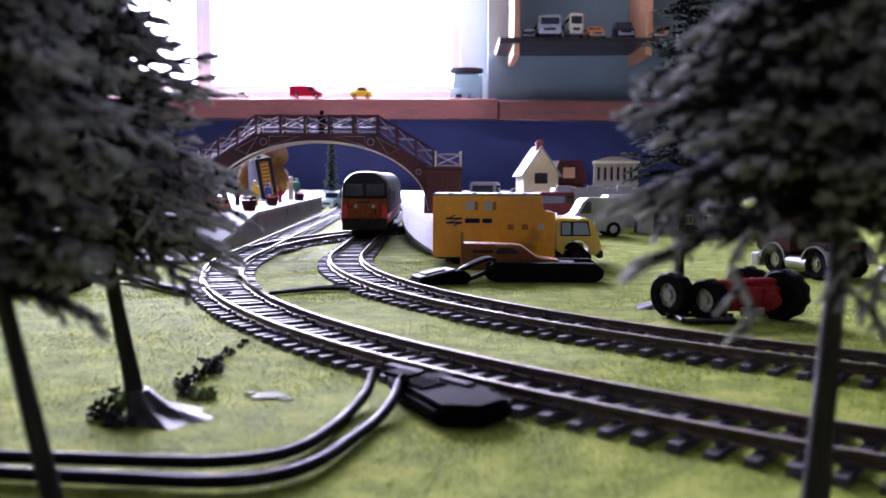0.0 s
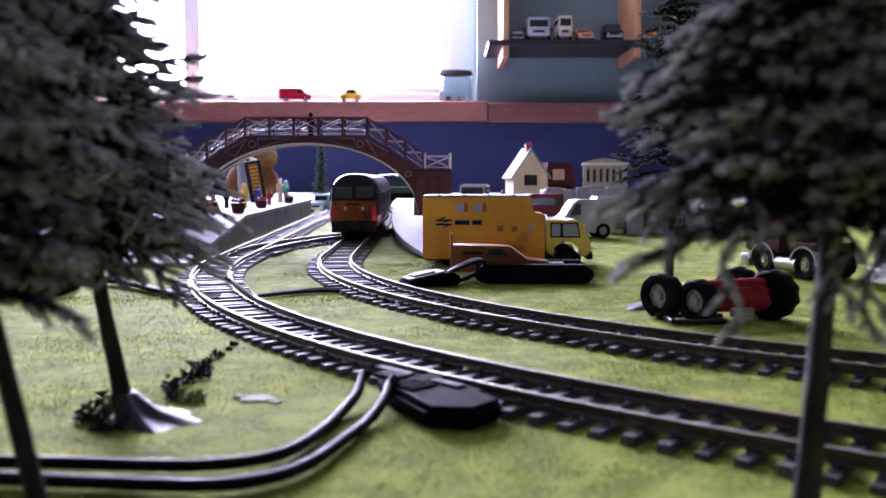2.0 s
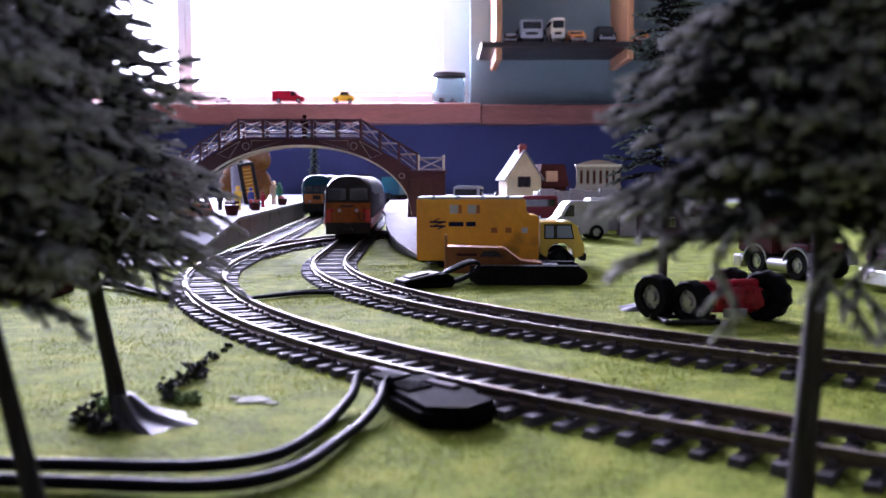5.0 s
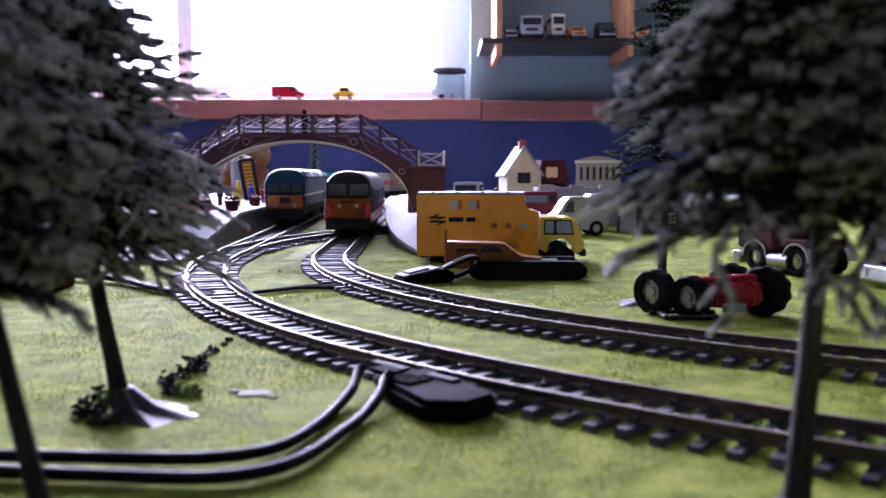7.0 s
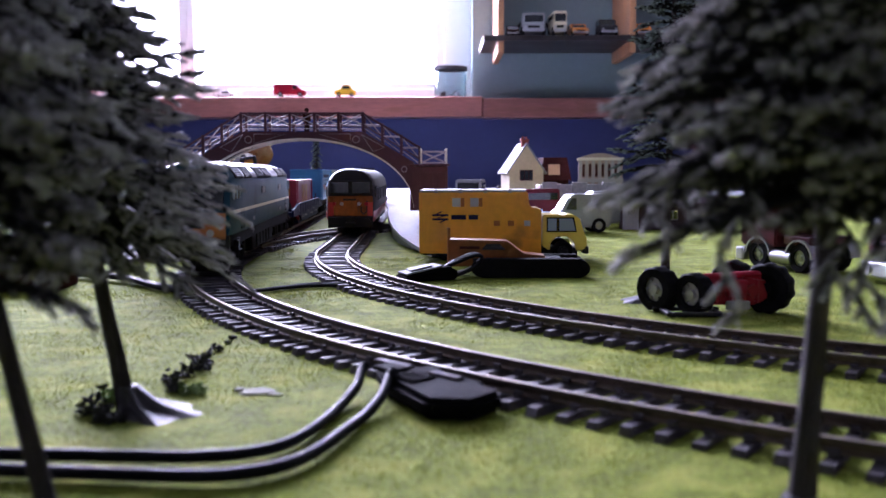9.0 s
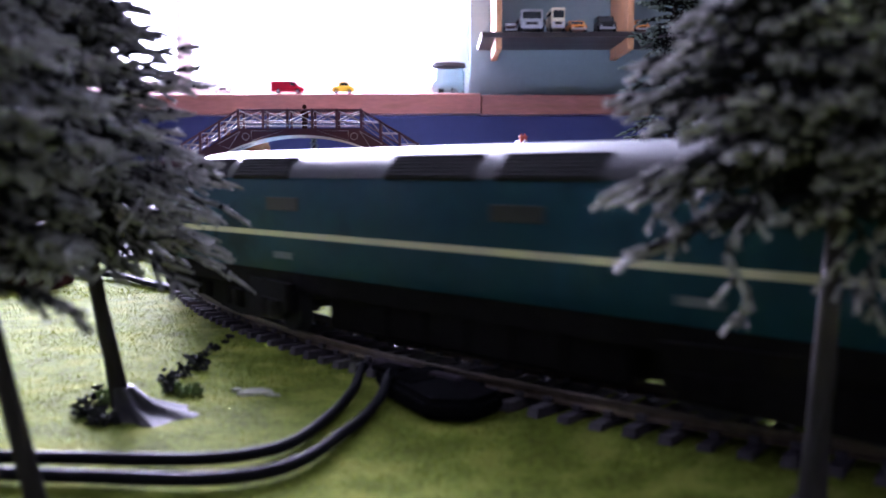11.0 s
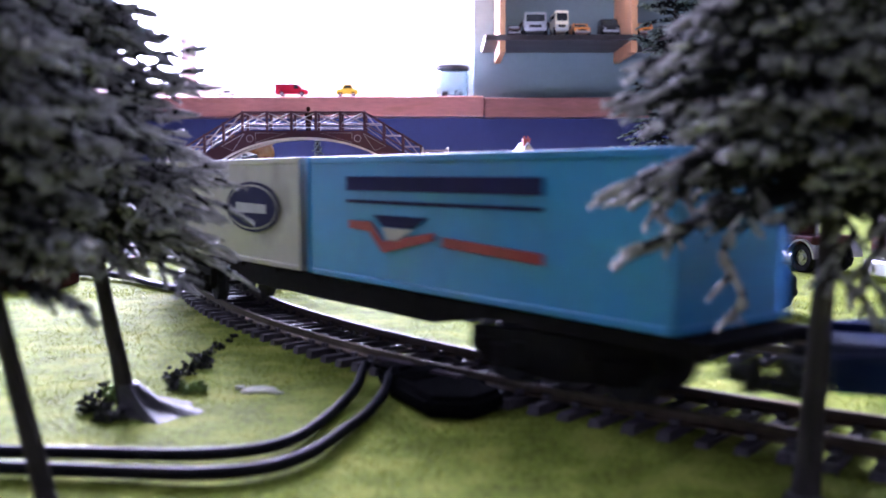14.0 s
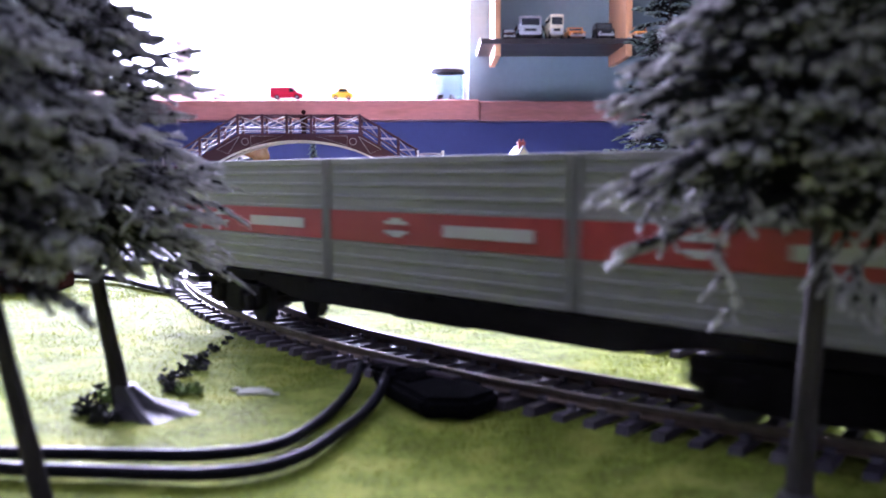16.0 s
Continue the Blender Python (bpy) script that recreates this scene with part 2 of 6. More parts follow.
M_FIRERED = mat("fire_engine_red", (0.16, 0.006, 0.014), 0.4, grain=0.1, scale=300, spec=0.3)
M_TRUCKRED = mat("dark_red_truck_paint", (0.06, 0.005, 0.010), 0.3, grain=0.1, scale=300, coat=0.3)
M_WALLCREAM = mat("cottage_render", (0.60, 0.51, 0.30), 0.7, grain=0.1, scale=300, bump=0.2)
M_ROOFSLATE = mat("pale_slate", (0.27, 0.27, 0.285), 0.7, spec=0.15, grain=0.2, scale=300)
M_BRICKRED = mat("chimney_brick", (0.35, 0.07, 0.05), 0.7, grain=0.3, scale=600)
M_BARK = mat("tree_bark", (0.038, 0.033, 0.032), 0.85, spec=0.15, grain=0.4, scale=350, bump=0.8, stretch=(1, 1, 0.25))
# Inner fir needles: the crown's own shade is put into this dark colour.
M_FIRSHADED = mat("shaded_fir_needles", (0.016, 0.017, 0.017), 0.95, spec=0.1, grain=0.5, scale=500, bump=0.4)
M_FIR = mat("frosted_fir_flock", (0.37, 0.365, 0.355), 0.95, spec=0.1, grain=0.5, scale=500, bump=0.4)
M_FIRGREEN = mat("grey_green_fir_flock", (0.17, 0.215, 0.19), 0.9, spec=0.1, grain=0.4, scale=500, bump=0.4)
M_BASE = mat("tree_foot_plastic", (0.055, 0.052, 0.056), 0.6, spec=0.25, grain=0.3, scale=400)
M_PINK = mat("pinkish_stone", (0.42, 0.33, 0.31), 0.75, spec=0.15, grain=0.1, scale=300)
M_BROWN = mat("dark_brown_block", (0.035, 0.014, 0.012), 1.0, spec=0.0, grain=0.3, scale=300, wear=0.2)
M_SILVER = mat("silver_paint", (0.36, 0.37, 0.39), 0.35, 0.3, grain=0.08, scale=300, coat=0.4)
M_WHITECAR = mat("white_car_paint", (0.72, 0.73, 0.74), 0.3, grain=0.05, scale=300, coat=0.4)
M_BLUECAR = mat("pale_blue_paint", (0.3, 0.45, 0.55), 0.35, grain=0.06, scale=300, coat=0.3)
M_ORANGECAR = mat("orange_paint", (0.62, 0.2, 0.02), 0.3, grain=0.06, scale=300, coat=0.4)
M_CREAMCAR = mat("cream_paint", (0.66, 0.58, 0.4), 0.35, grain=0.06, scale=300, coat=0.3)
M_YELCAR = mat("bright_yellow_paint", (0.75, 0.5, 0.02), 0.3, grain=0.06, scale=300, coat=0.4)
M_CARBLUE = mat("blue_car_paint", (0.02, 0.05, 0.35), 0.3, grain=0.06, scale=300, coat=0.4)
M_PLUSH = mat("ginger_plush", (0.24, 0.10, 0.055), 0.95, spec=0.05, grain=0.5, scale=500, bump=0.9, wear=0.5, wear_color=(0.36, 0.25, 0.19), coarse=28)
M_PLUSHWHITE = mat("white_plush", (0.7, 0.66, 0.6), 0.95, grain=0.15, scale=500, bump=0.9)
M_GREENFIG = mat("green_paint", (0.03, 0.2, 0.1), 0.5)
M_BLUEFIG = mat("royal_blue_paint", (0.02, 0.03, 0.25), 0.45)
M_SKIN = mat("buff_paint", (0.5, 0.32, 0.22), 0.6)
M_LILAC = mat("lilac_grey_plastic", (0.33, 0.32, 0.4), 0.4, grain=0.1, scale=300)
M_TERRA = mat("dark_terracotta", (0.06, 0.018, 0.018), 0.85, spec=0.08, grain=0.2, scale=400)
M_LEAF = mat("dark_lichen", (0.014, 0.016, 0.012), 0.9, grain=0.5, scale=700)
M_MOSS = mat("green_moss", (0.13, 0.2, 0.05), 0.95, grain=0.4, scale=700)
M_GLUE = mat("dried_glue", (0.25, 0.26, 0.19), 0.9, spec=0.1, grain=0.25, scale=700)
M_JAR = glass("jar_glass", (0.62, 0.74, 0.78), 0.03)
M_GRASSBLADE = mat("grass_fibre", (0.165, 0.200, 0.022), 0.95, spec=0.05, grain=0.3, scale=600, wear=0.5, wear_color=(0.26, 0.275, 0.05), coarse=95)
M_FADED = mat("faded_lettering", (0.13, 0.15, 0.18), 0.6, grain=0.4, scale=900)
M_DULLORANGE = mat("dull_orange_plastic", (0.24, 0.08, 0.010), 0.45, spec=0.3, grain=0.25, scale=300)
M_BOARDGREY = mat("grey_painted_board", (0.26, 0.26, 0.28), 0.7, grain=0.15, scale=60, coarse=5)


def island_tint(m, low, high):
    """Each loose piece of a mesh takes its own shade."""
    nt = m.node_tree
    b = nt.nodes["Principled BSDF"]
    src = b.inputs["Base Color"].links[0].from_socket
    geo = nt.nodes.new("ShaderNodeNewGeometry")
    mr = nt.nodes.new("ShaderNodeMapRange")
    mr.inputs["To Min"].default_value, mr.inputs["To Max"].default_value = low, high
    nt.links.new(geo.outputs["Random Per Island"], mr.inputs[0])
    vm = nt.nodes.new("ShaderNodeVectorMath")
    vm.operation = "SCALE"
    nt.links.new(src, vm.inputs[0])
    nt.links.new(mr.outputs[0], vm.inputs["Scale"])
    nt.links.new(vm.outputs[0], b.inputs["Base Color"])


island_tint(M_GRASSBLADE, 0.6, 1.5)


def let_light_through(m, share):
    """Thin fibres pass part of the light that falls on their far side."""
    nt = m.node_tree
    b = nt.nodes["Principled BSDF"]
    out = nt.nodes["Material Output"]
    tr = nt.nodes.new("ShaderNodeBsdfTranslucent")
    nt.links.new(b.inputs["Base Color"].links[0].from_socket, tr.inputs[0])
    mix = nt.nodes.new("ShaderNodeMixShader")
    mix.inputs[0].default_value = share
    nt.links.new(b.outputs[0], mix.inputs[1])
    nt.links.new(tr.outputs[0], mix.inputs[2])
    nt.links.new(mix.outputs[0], out.inputs["Surface"])


let_light_through(M_GRASSBLADE, 0.35)
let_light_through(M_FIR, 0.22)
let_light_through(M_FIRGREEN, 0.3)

# ---- the room ----
def room():
    X0, X1, Y0, Y1 = ROOM_X0 * 1000, ROOM_X1 * 1000, ROOM_Y0 * 1000, WALL_Y * 1000
    Z0, Z1 = FLOOR_Z * 1000, CEIL_Z * 1000
    wx0, wx1, wz0, wz1 = WIN_X0 * 1000, WIN_X1 * 1000, WIN_Z0 * 1000, WIN_Z1 * 1000
    T = 200
    bm = B()
    box(bm, X0 - T, wx0, Y1, Y1 + T, wz0 - 2, wz1)
    box(bm, wx1, X1 + T, Y1, Y1 + T, wz0 - 2, wz1)
    box(bm, X0 - T, X1 + T, Y1, Y1 + T, wz1, Z1 + 50)
    structure("wall_north", bm, M_TEAL, "pale teal painted upper wall round the window", "wall")
    bm = box(B(), X0 - T, X1 + T, Y1 - 3, Y1 + T, Z0 - 40, wz0 - 2)
    structure("wall_north_lower", bm, M_NAVY, "navy blue painted wall below the pine ledge", "wall")
    # Added out of view: three walls and a ceiling that bounce the window's light.
    structure("wall_south", box(B(), X0 - T, X1 + T, Y0 - T, Y0, Z0 - 40, Z1 + 50), M_BACKWALL, "plain unseen wall, grey set for bounced light", "wall")
    structure("wall_west", box(B(), X0 - T, X0, Y0, Y1 - 3, Z0 - 40, Z1 + 50), M_BACKWALL, "plain unseen wall, grey set for bounced light", "wall")
    structure("wall_east", box(B(), X1, X1 + T, Y0, Y1 - 3, Z0 - 40, Z1 + 50), M_BACKWALL, "plain unseen wall, grey set for bounced light", "wall")
    structure("ceiling", box(B(), X0, X1, Y0, Y1 - 3, Z1, Z1 + 50), M_CEIL, "plain unseen ceiling, grey set for bounced light", "ceiling")
    structure("floor", box(B(), X0, X1, Y0, Y1 - 3, Z0 - 40, Z0), M_CARPET, "brown carpeted floor", "floor")

    # pine ledge along the wall, its deeper sill part under the window
    bm = box(B(), X0 + 3, wx1 + 30, Y1 - 96, Y1 - 3, wz0 - 68, wz0 - 3, 4)
    box(bm, wx0 + 1, wx1 - 1, Y1 - 3, Y1 + 130, wz0 - 2, wz0 - 0.5)
    structure("window_sill", bm, M_PINE, "thick varnished pine window sill", "window sill")
    bm = box(B(), wx1 + 30.5, X1 - 3, Y1 - 78, Y1 - 3, wz0 - 70, wz0 - 7, 4)
    structure("ledge", bm, M_PINE, "varnished pine ledge board along the wall", "ledge")

    win = tagged(new("window_1"), "white plastic window with a wide fixed pane", "window", "", "structure")
    y0, y1 = Y1 + 132, Y1 + 178
    bm = B()
    box(bm, wx0, wx1, y0, y1, wz0 + 1, wz0 + 42, 3)
    box(bm, wx0, wx1, y0, y1, wz1 - 45, wz1, 3)
    box(bm, wx0, wx0 + 30, y0, y1, wz0 + 42, wz1 - 45, 3)
    box(bm, wx1 - 92, wx1, y0, y1, wz0 + 42, wz1 - 45, 3)
    part("window_frame", bm, M_UPVC, win)
    for a, b in ((wx0 + 30, -880), (-880, wx1 - 92)):
        bm = B()
        box(bm, a, b, y0 + 8, y1 - 8, wz0 + 42.5, wz0 + 62, 2)
        box(bm, a, b, y0 + 8, y1 - 8, wz1 - 60, wz1 - 46, 2)
        box(bm, a, a + 24, y0 + 8, y1 - 8, wz0 + 62, wz1 - 60, 2)
        box(bm, b - 30, b, y0 + 8, y1 - 8, wz0 + 62, wz1 - 60, 2)
        part("sash", bm, M_UPVC, win)
        p = part("pane", box(B(), a + 24, b - 30, y0 + 24, y0 + 28, wz0 + 62, wz1 - 60), M_PANE, win)
        p.visible_shadow = False


room()


def baseboard():
    t = thing("layout_table", pose(0, 0, 0), "green grass-covered model railway baseboard on legs", "table")
    bm = B()
    x0, x1, y0, y1 = -620, 760, -320, 1760
    nx, ny = 60, 90
    grid = [[bm.verts.new((x0 + (x1 - x0) * i / nx, y0 + (y1 - y0) * j / ny,
                           0.7 * noise.noise(Vector((i * 0.6, j * 0.6, 0))))) for i in range(nx + 1)] for j in range(ny + 1)]
    for j in range(ny):
        for i in range(nx):
            bm.faces.new((grid[j][i], grid[j][i + 1], grid[j + 1][i + 1], grid[j + 1][i]))
    part("grass_mat", bm, M_GRASS_BASE, t, "mottled green grass mat", smooth=True)
    # Far strip left bare grey, added so less green bounces onto the walls.
    y1 = 2880
    part("board", box(B(), x0, x1, y0, y1, -20, -1.6), M_BOARDGREY, t, "grey painted board, bare part added for neutral bounced light")
    for x in (x0 + 60, x1 - 60):
        for y in (y0 + 60, y1 - 60):
            part("leg", box(B(), x - 30, x + 30, y - 30, y + 30, FLOOR_Z * 1000, -20, 3), M_PINE_V, t)


baseboard()

# ---- the railway ----
LC, LR = Vector((0.3216, 0.5089)), 0.4411
RC, RR = Vector((0.3061, 0.5195)), 0.3688
RAIL_TOP = 0.0045
LDIR = Vector((-0.05, 1.0)).normalized()
RDIR = Vector((-0.03, 1.0)).normalized()
FAR_S = -0.75


def left_line(s):
    """The point and heading of the outer line at s metres; 0 is where the near curve begins, and trains run towards plus."""
    if s >= 0:
        a = math.pi + s / LR
        return LC + LR * Vector((math.cos(a), math.sin(a))), Vector((-math.sin(a), math.cos(a)))
    start = LC + Vector((-LR, 0))
    if s >= FAR_S:
        return start - LDIR * s, -LDIR
    return far_point(FAR_S - s)


def far_table():
    """Beyond the platform the line swings over to the right and then runs straight back, in 5 mm steps."""
    p = LC + Vector((-LR, 0)) - LDIR * FAR_S
    out = []
    for i in range(360):
        d = i * 0.005
        if d < 0.2:
            a = -0.05 + 0.37 * d / 0.2
        elif d < 0.38:
            a = 0.32
        else:
            a = 0.32 * max(0.0, 1 - (d - 0.38) / 0.24)
        out.append((p.copy(), a))
        p = p + Vector((math.sin(a), math.cos(a))) * 0.005
    return out


FAR_TABLE = []


def far_point(d):
    if not FAR_TABLE:
        FAR_TABLE.extend(far_table())
    k = min(d / 0.005, len(FAR_TABLE) - 1.001)
    i = int(k)
    (p, a), (q, b) = FAR_TABLE[i], FAR_TABLE[i + 1]
    u = k - i
    h = a + (b - a) * u
    return p.lerp(q, u), -Vector((math.sin(h), math.cos(h)))


def right_line(s):
    if s >= 0:
        a = math.pi + s / RR
        return RC + RR * Vector((math.cos(a), math.sin(a))), Vector((-math.sin(a), math.cos(a)))
    return RC + Vector((-RR, 0)) - RDIR * s, -RDIR


def branch_line(s):
    """From the points on the outer line, curving over to the inner line."""
    a = math.pi - s / 0.40
    c = LC + Vector((-LR + 0.40, 0))
    p = c + 0.40 * Vector((math.cos(a), math.sin(a)))
    return p, Vector((math.sin(a), -math.cos(a)))


def rail_mesh(bm, line, s0, s1, side, step):
    n = max(2, int((s1 - s0) / step))
    prof = [(-1.3, 2.0), (1.3, 2.0), (1.3, 2.35), (0.32, 2.7), (0.32, 3.7), (0.62, 3.9), (0.62, 4.4), (0.5, 4.5), (-0.5, 4.5), (-0.62, 4.4), (-0.62, 3.9), (-0.32, 3.7), (-0.32, 2.7), (-1.3, 2.35)]
    rings = []
    for i in range(n + 1):
        p, h = line(s0 + (s1 - s0) * i / n)
        o = Vector((h.y, -h.x))
        rings.append([bm.verts.new(((p.x + o.x * side) * 1000 + o.x * u, (p.y + o.y * side) * 1000 + o.y * u, v)) for u, v in prof])
    k = len(prof)
    for a, b in zip(rings, rings[1:]):
        for j in range(k):
            f = bm.faces.new((a[j], a[(j + 1) % k], b[(j + 1) % k], b[j]))
            f.material_index = 0 if 5 <= j <= 9 else 1
    for f in (bm.faces.new(rings[0][::-1]), bm.faces.new(rings[-1])):
        f.material_index = 1
    bmesh.ops.recalc_face_normals(bm, faces=bm.faces)
    return bm


def sleeper_data():
    bm = B()
    prism(bm, [(-1.35, -0.6), (1.35, -0.6), (1.15, 1.8), (-1.15, 1.8)], -14.8, 14.8, "x")
    for v in bm.verts:
        if v.co.z > 1:
            v.co.x *= 0.965
            v.co.z -= 0.25
    for s in (-8.25, 8.25):
        for d in (-1.9, 1.1):
            box(bm, s + d, s + d + 0.8, -0.9, 0.9, 1.9, 2.9)
    return mesh_of("sleeper", bm, M_SLEEPER)


SLEEPER = sleeper_data()


def track(label, line, s0, s1, near0, near1, gap=0.0066):
    t = thing("railway_track", pose(0, 0, 0), label, "railway track", "railway tracks")
    for side in (-0.00825, 0.00825):
        part("rail", rail_mesh(B(), line, s0, s1, side, 0.006), [M_RAIL, M_RAILSIDE], t, "shiny nickel silver rail", smooth=True)
    far = B()
    n = int((s1 - s0) / gap)
    for i in range(n):
        s = s0 + (i + 0.5) * gap
        p, h = line(s)
        m = Matrix.LocRotScale((p.x, p.y, 0.0003 * math.sin(i * 1.7)), Euler((0, 0, math.atan2(h.y, h.x) - math.pi / 2)), None)
        if near0 <= s <= near1:
            piece("sleeper", SLEEPER, t, m)
        else:
            k = len(far.verts)
            prism(far, [(-1.35, -0.6), (1.35, -0.6), (1.15, 2.0), (-1.15, 2.0)], -14.8, 14.8, "x")
            far.verts.ensure_lookup_table()
            for v in far.verts[k:]:
                v.co = (m @ (v.co * 0.001)) * 1000
    if len(far.verts):
        tagged(part("far_sleepers", far, M_SLEEPER, t), kind="stuff")
    return t


def tracks():
    track("outer curved railway track with dark sleepers on grass", left_line, -2.4, 0.95, -0.45, 0.62)
    track("inner curved railway track with dark sleepers on grass", right_line, -0.95, 0.75, -0.3, 0.62)
    track("short branch track leading off the points", branch_line, 0.03, 0.30, 0.05, 0.30)


tracks()

# ---- the station ----
def platforms():
    # platform beside the outer line, with a ramp at its near end
    t = thing("platform", pose(0, 0, 0), "pale grey railway platform with a sloping ramp end", "platform", "platforms")
    d = math.atan(0.05)
    rz = pose(-0.1435, 0.51, 0, 0, 0, math.degrees(d))
    t.matrix_basis = rz
    bm = prism(B(), [(-30, 0.2), (0, 0.2), (640, 0.2), (640, 17.5), (150, 17.5)], -120, 0, "x")
    part("wall", bm, M_PLATSIDE, t, "grey stone-faced platform wall")
    bm = prism(B(), [(-34, 0.6), (-26, 0.6), (150, 17.6), (643, 17.6), (643, 19.8), (149, 19.8), (-34, 2.0)], -123, 3, "x")
    part("paving", bm, M_STONE, t, "smooth pale paving")
    # platform beside the inner line, its end a curved ramp
    t = thing("platform", pose(0, 0, 0), "pale grey railway platform with a rounded ramp end", "platform", "platforms")
    out = [(-5, 500), (-12, 521), (-19, 546), (-26, 573), (-32, 605), (-37, 641), (-41, 686), (-44, 732), (-50, 790), (-60, 1000), (-66, 1180), (90, 1180), (70, 640), (40, 532)]
    bm = B()
    def height(y, top):
        return min(1.0, max(0.0, (y - 500) / 238.0)) * (top - 1.6) + 1.6
    for top, grow, low, mt, nm in ((17.4, 0.0, 0.2, M_PLATSIDE, "wall"), (19.8, 2.5, None, M_STONE, "paving")):
        bm = B()
        hi = [bm.verts.new((x - grow if x < 0 else x, y, height(y, top))) for x, y in out]
        lo = [bm.verts.new((x - grow if x < 0 else x, y, low if low is not None else max(0.3, height(y, top) - 2.2))) for x, y in out]
        bm.faces.new(hi)
        bm.faces.new(lo[::-1])
        for i in range(len(out)):
            j = (i + 1) % len(out)
            bm.faces.new((lo[i], lo[j], hi[j], hi[i]))
        bmesh.ops.recalc_face_normals(bm, faces=bm.faces)
        part(nm, bm, mt, t)


platforms()


def footbridge():
    t = thing("footbridge", pose(-0.1015, 0.655, 0, 0, 0, 1.5), "maroon plastic lattice footbridge with a pale arch edge", "footbridge")
    W = 11                    # half width across
    flat, end = 43.0, 83.0    # half lengths of the level deck and of the span
    ztop, zend = 76.0, 52.0

    def deck(x):
        return ztop if abs(x) <= flat else ztop - (abs(x) - flat) / (end - flat) * (ztop - zend)

    def arch(x):
        return 22 + 49.0 * math.sqrt(max(0.0, 1 - (x / 79.0) ** 2))
    xs = [-79 + 158 * i / 48 for i in range(49)]
    # side girders, arched underneath
    for y in (-W, W - 1.6):
        top = [(x, deck(x)) for x in xs]
        bot = [(x, min(arch(x), deck(x) - 3.5)) for x in xs]
        bm = B()
        for i in range(48):
            prism(bm, [bot[i], bot[i + 1], top[i + 1], top[i]], y, y + 1.6, "y")
        bmesh.ops.remove_doubles(bm, verts=bm.verts, dist=0.01)
        part("girder", bm, M_MAROON, t)
        bm = B()
        for i in range(48):
            a, b = bot[i], bot[i + 1]
            prism(bm, [(a[0], a[1] - 0.9), (b[0], b[1] - 0.9), (b[0], b[1] + 0.5), (a[0], a[1] + 0.5)], y - 0.5, y + 2.1, "y")
        part("arch_edge", bm, M_CREAM, t, "pale painted arch edge")
        # raised rings and triangles on the girder
        for sx in (-1, 1):
            bm = B()
            for cx, r in ((38, 2.4), (72, 1.9)):
                cz = (deck(cx) + arch(cx)) / 2 if cx < 60 else (deck(cx) + arch(cx)) / 2 - 1
                ring = [(sx * cx + r * math.cos(k * math.pi / 8), y + 0.8 + math.copysign(1.0, y), cz + r * math.sin(k * math.pi / 8)) for k in range(17)]
                tube(bm, ring, 0.35, 5)
            tri = [(sx * 34, deck(34) - 1.6), (sx * 12, deck(12) - 1.6), (sx * 34, arch(34) + 1.4), (sx * 34, deck(34) - 1.6)]
            tube(bm, [(a, y + 0.8 + math.copysign(1.0, y), b) for a, b in tri], 0.3, 5)
            tri = [(sx * 42, deck(42) - 2), (sx * 58, deck(58) - 2), (sx * 50, arch(50) + 2.0), (sx * 42, deck(42) - 2)]
            tube(bm, [(a, y + 0.8 + math.copysign(1.0, y), b) for a, b in tri], 0.3, 5)
            part("girder_ornament", bm, M_LATTICE, t, "pale picked-out ring ornament")
    bm = B()
    for i in range(48):
        a, b = xs[i], xs[i + 1]
        prism(bm, [(a, deck(a) - 1.5), (b, deck(b) - 1.5), (b, deck(b)), (a, deck(a))], -W + 1.6, W - 1.6, "y")
    part("deck", bm, M_MAROON, t)
    # lattice railings
    hgt = 13.0
    posts = [-end, -70, -56.5, -43, -25.8, -8.6, 8.6, 25.8, 43, 56.5, 70, end]
    for y in (-W + 0.8, W - 0.8):
        for x in posts:
            part("railing_post", box(B(), x - 0.9, x + 0.9, y - 0.9, y + 0.9, deck(x), deck(x) + hgt + 1, 0.2, 1), M_MAROON, t)
        for a, b in zip(posts, posts[1:]):
            bm = B()
            tube(bm, [(a, y, deck(a) + hgt), (b, y, deck(b) + hgt)], 0.75, 6)
            tube(bm, [(a, y, deck(a) + 5.0), (b, y, deck(b) + 5.0)], 0.5, 5)
            part("handrail", bm, M_MAROON, t)
        for a, b in zip(posts, posts[1:]):
            bm = B()
            for u, v in ((a, b), (b, a)):
                tube(bm, [(u, y, deck(u) + 5.0), (v, y, deck(v) + hgt)], 0.42, 5)
            tube(bm, [(a + 1.2, y, deck(a) + 2.2), (b - 1.2, y, deck(b) + 2.2)], 0.35, 5)
            part("lattice_panel", bm, M_LATTICE, t, "thin pale lattice bars")
    # landing towers with stairs behind them
    for sx in (-1, 1):
        bm = B()
        x0, x1 = sorted((sx * 76, sx * 103))
        box(bm, x0, x1, -W, W, 19.9, zend - 0.5, 0.6)
        for k in range(3):
            xx = x0 + (x1 - x0) * (k + 0.5) / 3
            box(bm, xx - 3, xx + 3, -W - 0.5, -W, 24, zend - 5, 0.2, 1)
        part("tower", bm, M_MAROON, t)
        bm = box(B(), x0 - 1.5, x1 + 1.5, -W - 1.5, W + 1.5, zend - 0.4, zend + 1.2, 0.4)
        part("landing", bm, M_MAROON, t)
        for a in (sx * 84, sx * 102):
            for y in (-W, W):
                bm = rod(B(), (a, y, zend + 1), (a, y, zend + 11), 0.7, n=8)
                ball(bm, (a, y, zend + 11.4), 0.9, u=8, v=6)
                part("landing_post", bm, M_CREAM, t, "pale landing post")
        for y in (-W, W):
            bm = B()
